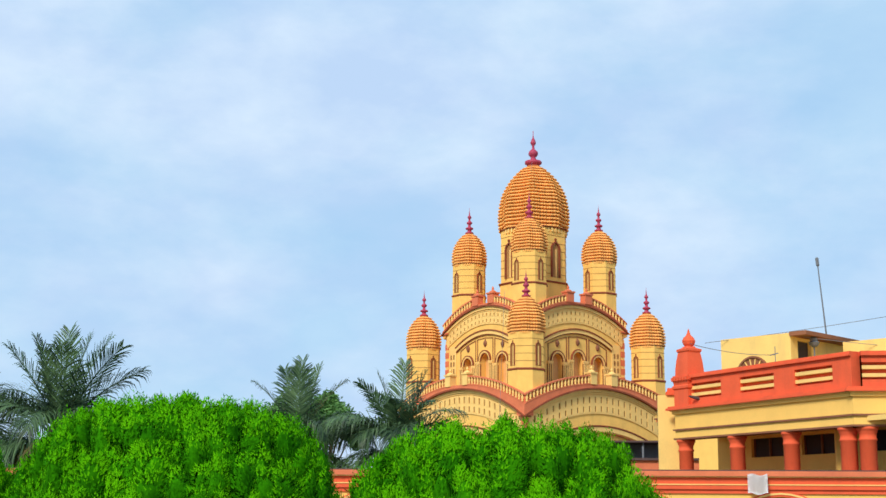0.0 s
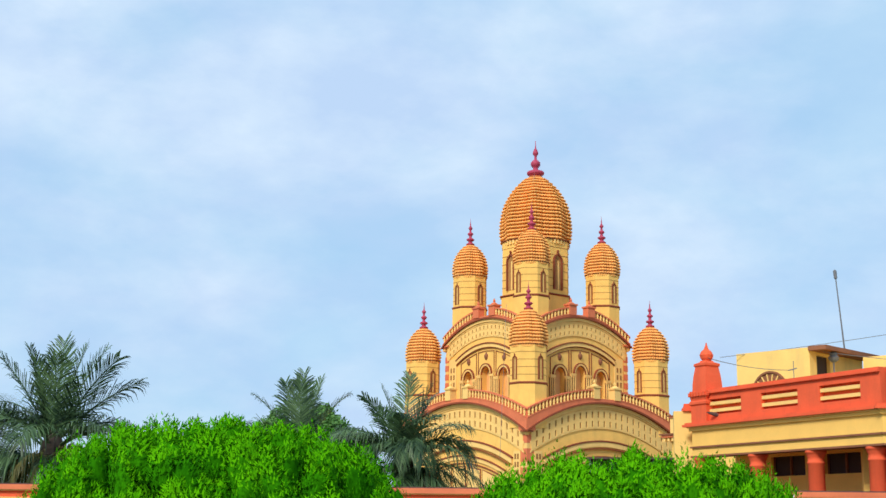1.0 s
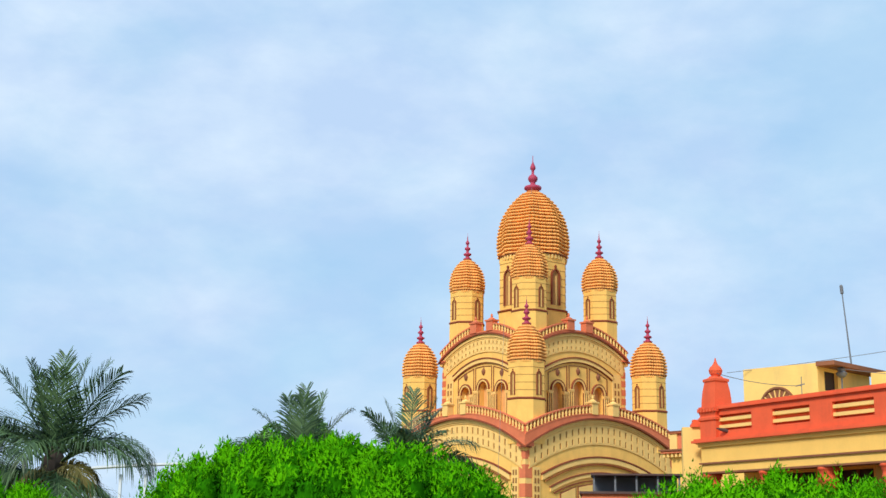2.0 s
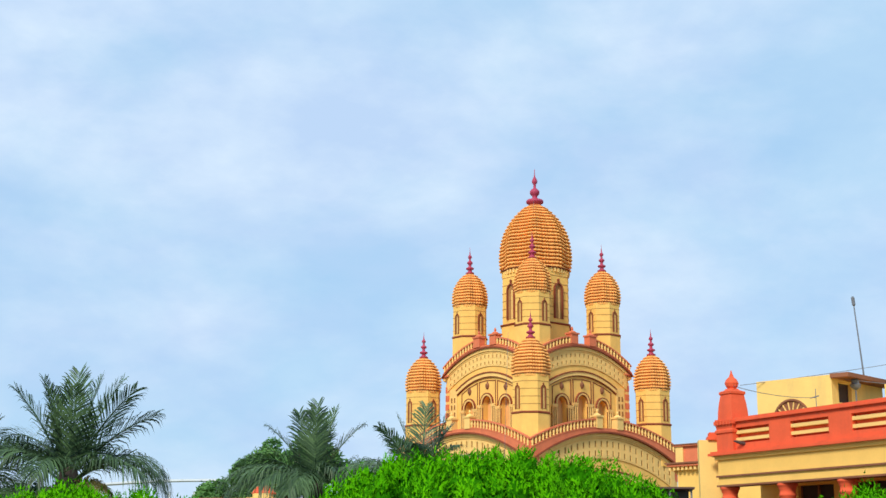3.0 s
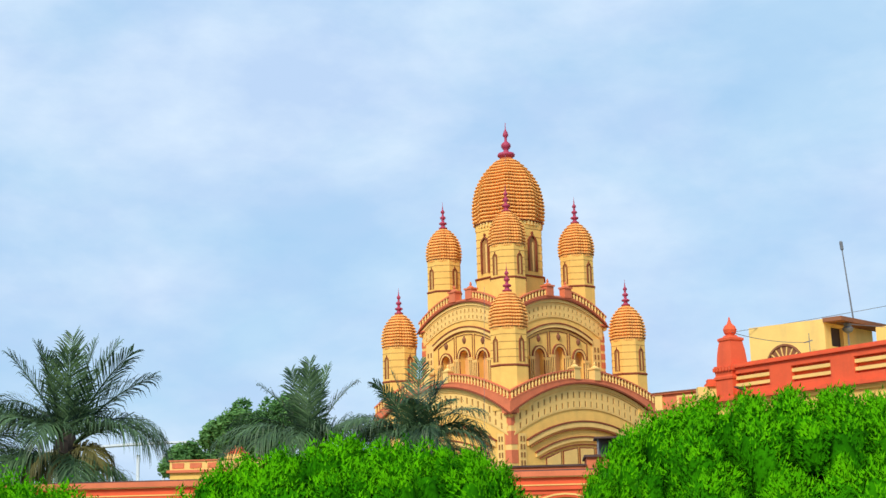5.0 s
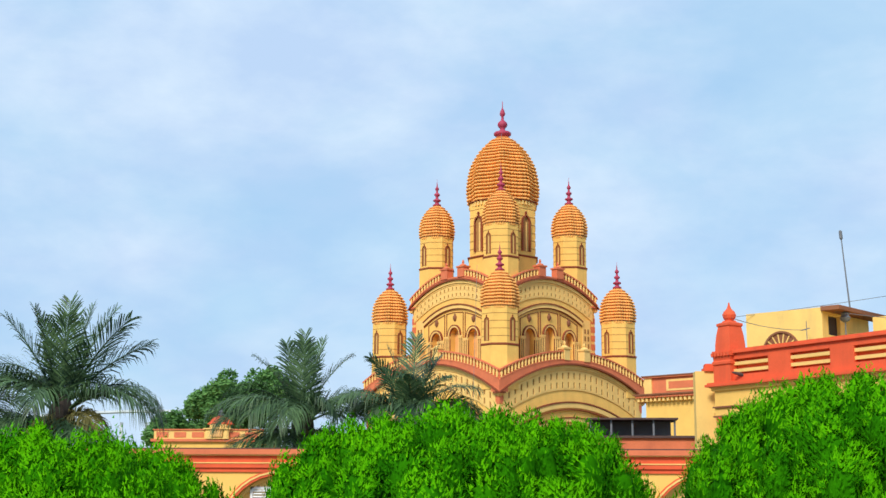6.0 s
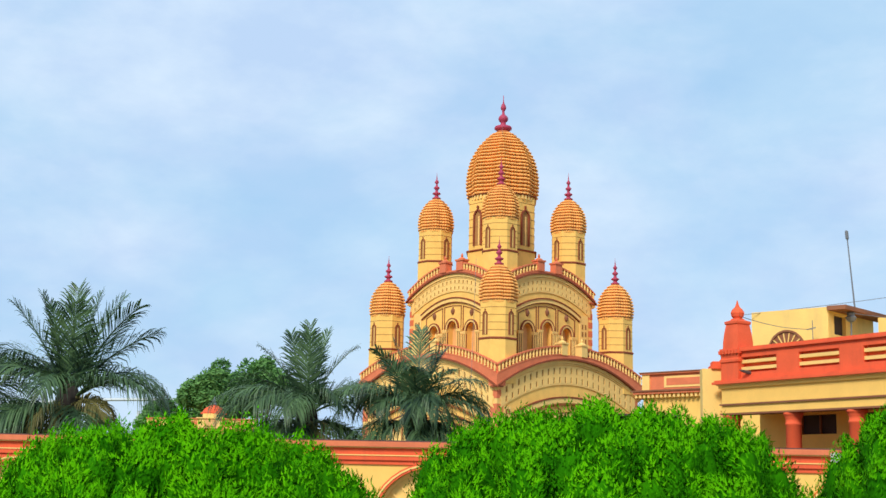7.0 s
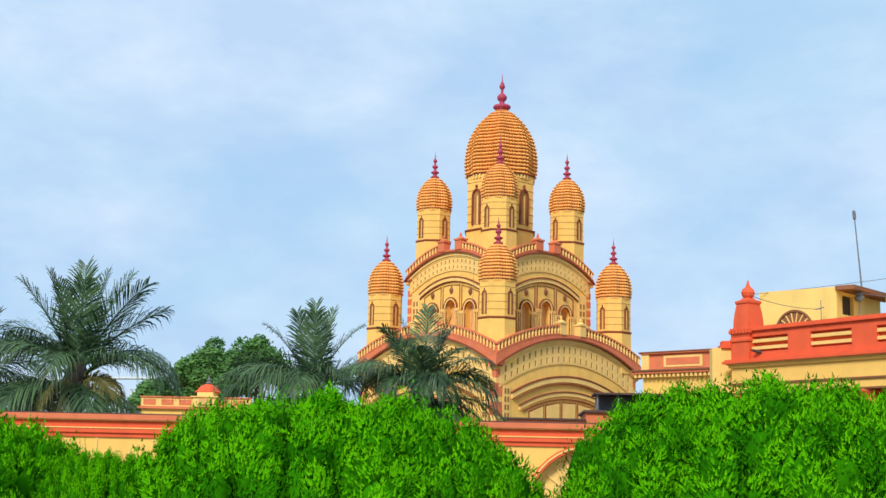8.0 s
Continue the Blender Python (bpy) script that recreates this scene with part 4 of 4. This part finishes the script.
palm(-13.75, -58.0, 4.35, 5, 1.03,
     ((100, 88, 16, 3.7), (60, 80, 14, 3.6), (10, 74, 20, 3.6), (170, 79, 16, 3.5), (350, 63, 26, 3.7), (200, 68, 22, 3.4), (290, 76, 25, 3.2), (20, 52, 30, 3.5), (240, 82, 20, 3.0)),
     ((178, 40, 70, 3.8), (195, 28, 60, 4.0), (160, 50, 62, 3.8), (5, 34, 85, 3.7), (340, 26, 70, 3.6), (30, 40, 80, 3.6), (90, 45, 60, 3.6), (270, 40, 95, 3.0), (130, 42, 60, 3.5)),
     ((330, 40, 135, 2.1), (185, 2, 55, 3.6), (215, 12, 85, 3.2), (350, 0, 70, 3.2), (300, 10, 95, 2.8), (60, 5, 70, 3.0), (140, 5, 65, 3.0), (250, 20, 110, 2.1)),
     "coconut palm with long drooping dark green fronds")
palm(-7.0, -48.6, 4.5, 8, 0.98,
     ((95, 87, 8, 3.6), (40, 82, 12, 3.4), (150, 80, 12, 3.3), (280, 84, 14, 3.1), (10, 68, 30, 3.2), (185, 66, 30, 3.2)),
     ((178, 48, 75, 3.8), (190, 34, 70, 4.1), (170, 22, 62, 4.0), (2, 46, 80, 3.6), (350, 32, 75, 3.8), (15, 20, 70, 3.7), (90, 40, 65, 3.5), (270, 42, 100, 3.0), (230, 38, 85, 3.2), (310, 40, 90, 3.2)),
     ((195, 8, 65, 3.6), (345, 5, 70, 3.4), (215, 0, 70, 3.0), (320, 0, 80, 2.9), (265, 10, 105, 2.6), (80, 0, 70, 3.0)),
     "coconut palm with a young upright spear of fronds")
palm(-2.4, -50.0, 4.45, 12, 0.94,
     ((50, 72, 30, 3.1), (205, 68, 30, 3.0), (320, 60, 55, 2.8), (80, 86, 10, 3.5), (20, 78, 16, 3.2), (165, 80, 18, 3.1), (270, 72, 70, 2.6), (130, 62, 40, 3.2)),
     ((182, 38, 62, 3.7), (170, 30, 70, 3.6), (200, 45, 95, 3.0), (5, 52, 62, 3.3), (350, 42, 85, 3.4), (340, 25, 75, 3.5), (270, 50, 125, 2.8), (240, 46, 115, 2.7), (300, 46, 115, 2.8), (90, 40, 65, 3.4)),
     ((355, 18, 70, 3.7), (325, 5, 85, 3.0), (190, 10, 70, 3.4), (215, 5, 85, 2.9), (280, 10, 110, 2.6), (60, 8, 70, 3.0), (20, 2, 80, 2.1)),
     "coconut palm with some browning fronds before the temple")
palm(-18.6, -57.0, 3.6, 21, 0.95,
     ((90, 86, 14, 3.5), (20, 74, 22, 3.4), (160, 76, 20, 3.4), (280, 76, 30, 3.0)),
     ((2, 45, 65, 3.8), (350, 30, 70, 3.8), (15, 18, 60, 3.8), (180, 40, 70, 3.6), (200, 24, 70, 3.4), (270, 40, 95, 3.0), (90, 40, 65, 3.5), (320, 38, 85, 3.2)),
     ((340, 5, 70, 3.2), (10, 0, 70, 3.2), (220, 0, 80, 3.0), (290, 5, 100, 2.6)),
     "coconut palm with dense arching green fronds")


# ---------------- distance: pavilion, trees, pale shed roof ----------------
bm = bmesh.new()
box(bm, -41.9, -29, 50, 60, 0, 8.0)
pav = tagged(link("riverside_pavilion", bm, WALLY), "distant yellow pavilion with panelled parapet and small red dome", "building")
bm = bmesh.new()
box(bm, -42.2, -29, 49.6, 60, 7.75, 8.05)
part("cornice", bm, ROSE, pav)
bm = bmesh.new()
box(bm, -41.9, -29, 49.9, 50.3, 8.05, 9.05)
part("parapet", bm, CREAM, pav)
for k in range(6):
    bm = bmesh.new()
    box(bm, -41.6 + k * 2.1, -40.2 + k * 2.1, 49.82, 50.1, 8.25, 8.85)
    part("panel", bm, ROSE, pav)
bm = bmesh.new()
box(bm, -42.0, -29, 49.75, 50.4, 9.05, 9.2)
part("coping", bm, ROSE, pav)
bm = bmesh.new()
box(bm, -35.7, -33.0, 49.4, 52.3, 8.05, 9.15)
box(bm, -35.95, -32.75, 49.2, 52.5, 9.15, 9.28)
box(bm, -35.3, -33.4, 49.7, 52.0, 9.28, 9.75)
turret = part("turret", bm, CREAM, pav)
bm = bmesh.new()
box(bm, -35.0, -33.7, 49.2, 49.4, 8.3, 9.0)
part("turret_panel", bm, TAN, turret)
bm = bmesh.new()
lathe(bm, [(1.5, 9.75), (1.55, 9.85), (1.3, 10.02), (1.15, 10.25), (0.9, 10.5), (0.5, 10.7), (0.25, 10.78)], 8, -34.35, 51.15, math.pi / 8)
part("turret_roof", bm, RED, turret)
bm = bmesh.new()
lathe(bm, [(0.3, 10.75), (0.4, 10.9), (0.16, 11.1), (0.26, 11.25), (0.08, 11.5), (0.03, 11.8)], 10, -34.35, 51.15)
part("turret_finial", bm, METAL, turret)


def broad_tree(x, y, height, spread, base, seed, leaves, label):
    """A spreading tree: tapered trunk, limbs, and many leaf sprays gathered in uneven clumps."""
    rnd = random.Random(seed)
    tree = empty("broad_tree", pose(x, y, 0))
    tagged(tree, label, "tree")
    clumps = []
    for k in range(44):
        a, q = rnd.uniform(0, 6.28), math.sqrt(rnd.random()) * spread * 0.8
        h = base + (height - base) * (0.25 + 0.6 * (1 - (q / spread) ** 2) * rnd.uniform(0.6, 1.0))
        clumps.append((Vector((q * math.cos(a), q * math.sin(a), h)), spread * rnd.uniform(0.18, 0.32)))
    bm = bmesh.new()
    lathe(bm, [(0.55, 0), (0.42, 1.5), (0.32, base), (0.20, base + (height - base) * 0.4)], 10)
    part("trunk", bm, BARK, tree)
    for c, r in clumps[:9]:
        bm = bmesh.new()
        p0 = Vector((0, 0, base * 0.85))
        d = c - p0
        lathe(bm, [(0.16, 0), (0.10, d.length * 0.6), (0.04, d.length)], 6)
        limb = part("limb", bm, BARK, tree)
        limb.matrix_basis = Matrix.Translation(p0) @ d.to_track_quat("Z", "Y").to_matrix().to_4x4()
    verts, faces = [], []
    for i in range(leaves):
        c, r = rnd.choice(clumps)
        n = Vector((rnd.gauss(0, 1), rnd.gauss(0, 1), rnd.gauss(0, 1))).normalized()
        p = c + n * r * rnd.uniform(0.55, 1.08)
        u = Vector((rnd.gauss(0, 1), rnd.gauss(0, 1), rnd.gauss(0, 0.6))).normalized()
        v = u.orthogonal().normalized()
        s = rnd.uniform(0.2, 0.42)
        k = len(verts)
        verts.extend((p - u * s, p + v * s * 0.45, p + u * s, p - v * s * 0.45))
        faces.append((k, k + 1, k + 2, k + 3))
    me = bpy.data.meshes.new("crown")
    me.from_pydata(verts, [], faces)
    me.materials.append(TREE)
    cr = new("crown", me)
    cr.parent = tree


broad_tree(-37.8, 66.0, 18.6, 5.2, 6.5, 31, 13000, "dark green broad tree behind the pavilion")
broad_tree(-32.6, 71.0, 19.6, 5.6, 6.5, 32, 13000, "dense dark green tree beside the temple court")
broad_tree(-45.5, 72.0, 13.6, 4.4, 5.0, 33, 8000, "small rounded green tree by the river")
broad_tree(-41.0, 79.0, 15.0, 4.6, 5.0, 34, 8000, "green tree with uneven crown by the river")

bm = bmesh.new()
n = 16
low = [(-78 + 34 * k / n, 12.0 + 1.9 * math.sin(math.pi * (0.12 + 0.55 * k / n))) for k in range(n + 1)]
ribbon(bm, [(x, z) for x, z in low], [(x, z + 0.30) for x, z in low], 95, 97.5)
far = tagged(link("far_shed", bm, PALEBLUE), "pale blue-grey curved steel roof far beyond the trees", "shed")
bm = bmesh.new()
for k in range(9):
    box(bm, -77 + k * 4, -76.6 + k * 4, 97, 97.4, 0, 12.4)
tagged(part("post_row", bm, PALEBLUE, far), kind="stuff")

# ---------------- small things ----------------
def cable(name, a, b, sag, label):
    cu = bpy.data.curves.new(name, "CURVE")
    cu.dimensions, cu.bevel_depth, cu.bevel_resolution = "3D", 0.012, 1
    sp = cu.splines.new("POLY")
    sp.points.add(14)
    for k in range(15):
        t = k / 14
        p = Vector(a).lerp(Vector(b), t) - Vector((0, 0, sag * 4 * t * (1 - t)))
        sp.points[k].co = (*p, 1)
    cu.materials.append(METAL)
    return tagged(new(name, cu), label, "cable")


cable("cable", (9.25, -57.2, 7.95), (12.76, -52.2, 8.13), 0.12, "thin dark cable slung from the pinnacle")
cable("cable", (10.2, -50.4, 8.85), (24.0, -51.0, 11.0), 0.15, "thin dark cable over the rooftop room")
cable("cable", (13.9, -52.0, 8.85), (24.0, -52.0, 8.2), 0.2, "thin dark cable along the roof")
bm = bmesh.new()
lathe(bm, [(0.018, 6.8), (0.014, 8.45)], 6, 12.75, -52.35)
m = Matrix.Translation((12.75, -52.35, 8.15)) @ Matrix.Rotation(radians(75), 4, "Y")
box(bm, -0.02, 0.02, -0.02, 0.02, -0.22, 0.12, m)
tagged(link("cable_pole", bm, METAL), "slender grey cable pole on the roof", "pole")
bm = bmesh.new()
lathe(bm, [(0.03, 0.0), (0.03, 0.55), (0.06, 0.6)], 8)
lathe(bm, [(0.05, 0.55), (0.16, 0.62), (0.22, 0.74), (0.14, 0.80), (0.16, 0.9), (0.05, 1.0)], 10)
dish = link("roof_fixture", bm, METAL)
dish.matrix_basis = pose(14.3, -51.9, 7.9)
tagged(dish, "grey metal fixture on the rooftop ledge", "fixture")

g = gallery.matrix_basis
bm = bmesh.new()
prof = [(0.05, 0.0), (0.065, 0.2), (0.045, 0.38), (0.015, 0.48)]
lathe(bm, prof, 8)
sp = link("rain_spout", bm, SLATE)
sp.matrix_basis = g @ pose(1.75, 0.1, 5.92, 0, 0, 0) @ pose(0, 0, 0, 75, 0, -35)
tagged(sp, "dark rain spout jutting from the red parapet", "spout")

bm = bmesh.new()
nx, nz = 9, 8
grid = [[bm.verts.new((10.36 + 0.56 * i / (nx - 1), -65.28 - 0.02 * math.sin(i * 1.7) - (0.02 if j else 0.0), 3.10 - 0.55 * j / (nz - 1) + 0.03 * math.sin(i * 0.9 + j))) for j in range(nz)] for i in range(nx)]
for i in range(nx - 1):
    for j in range(nz - 1):
        bm.faces.new((grid[i][j], grid[i + 1][j], grid[i + 1][j + 1], grid[i][j + 1]))
bmesh.ops.solidify(bm, geom=bm.faces[:], thickness=0.012)
tagged(link("hung_cloth", bm, WHITE, None, "", True), "white cloth hung over the wall coping to dry", "cloth")

cable("cable", (-1.7, -7.6, 18.4), (-1.85, -10.9, 7.0), 0.0, "thin pale conductor wire hanging down the temple front")
cable("cable", (-0.05, -0.75, 30.2), (-0.15, -3.05, 25.6), -0.35, "thin pale conductor wire over the main dome")

# red ledge stone on the end pier
bm = bmesh.new()
box(bm, 8.40, 8.90, -56.25, -55.45, 6.22, 6.34)
box(bm, 8.46, 8.90, -56.15, -55.55, 6.34, 6.48)
tagged(link("ledge_stone", bm, RED), "stepped vermilion ledge stone on the end pier", "ledge stone")

# pale louvred leaf in one arched bay
leaf = empty("louvred_shutter", pose(-5.15, WY + 0.2, 0))
tagged(leaf, "pale grey louvred wooden shutter leaf in an arch", "shutter")
bm = bmesh.new()
box(bm, -0.45, -0.38, 0, 0.06, 0.0, 2.15)
box(bm, 0.38, 0.45, 0, 0.06, 0.0, 2.15)
box(bm, -0.38, 0.38, 0, 0.06, 2.07, 2.15)
box(bm, -0.38, 0.38, 0, 0.06, 0.0, 0.1)
part("shutter_frame", bm, WHITE, leaf)
slat = None
for k in range(24):
    m = pose(0, 0.03, 0.15 + k * 0.082, 35)
    if slat is None:
        bm = bmesh.new()
        box(bm, -0.38, 0.38, -0.035, 0.035, -0.008, 0.008)
        slat = part("slat", bm, WHITE, leaf)
        slat.matrix_basis = m
    else:
        share(slat, m, leaf)

thuja(-0.46, -97.35, 1.99, 0.34, MESHES[1], 0.5, 130, "small rounded young thuja between the clipped bushes")
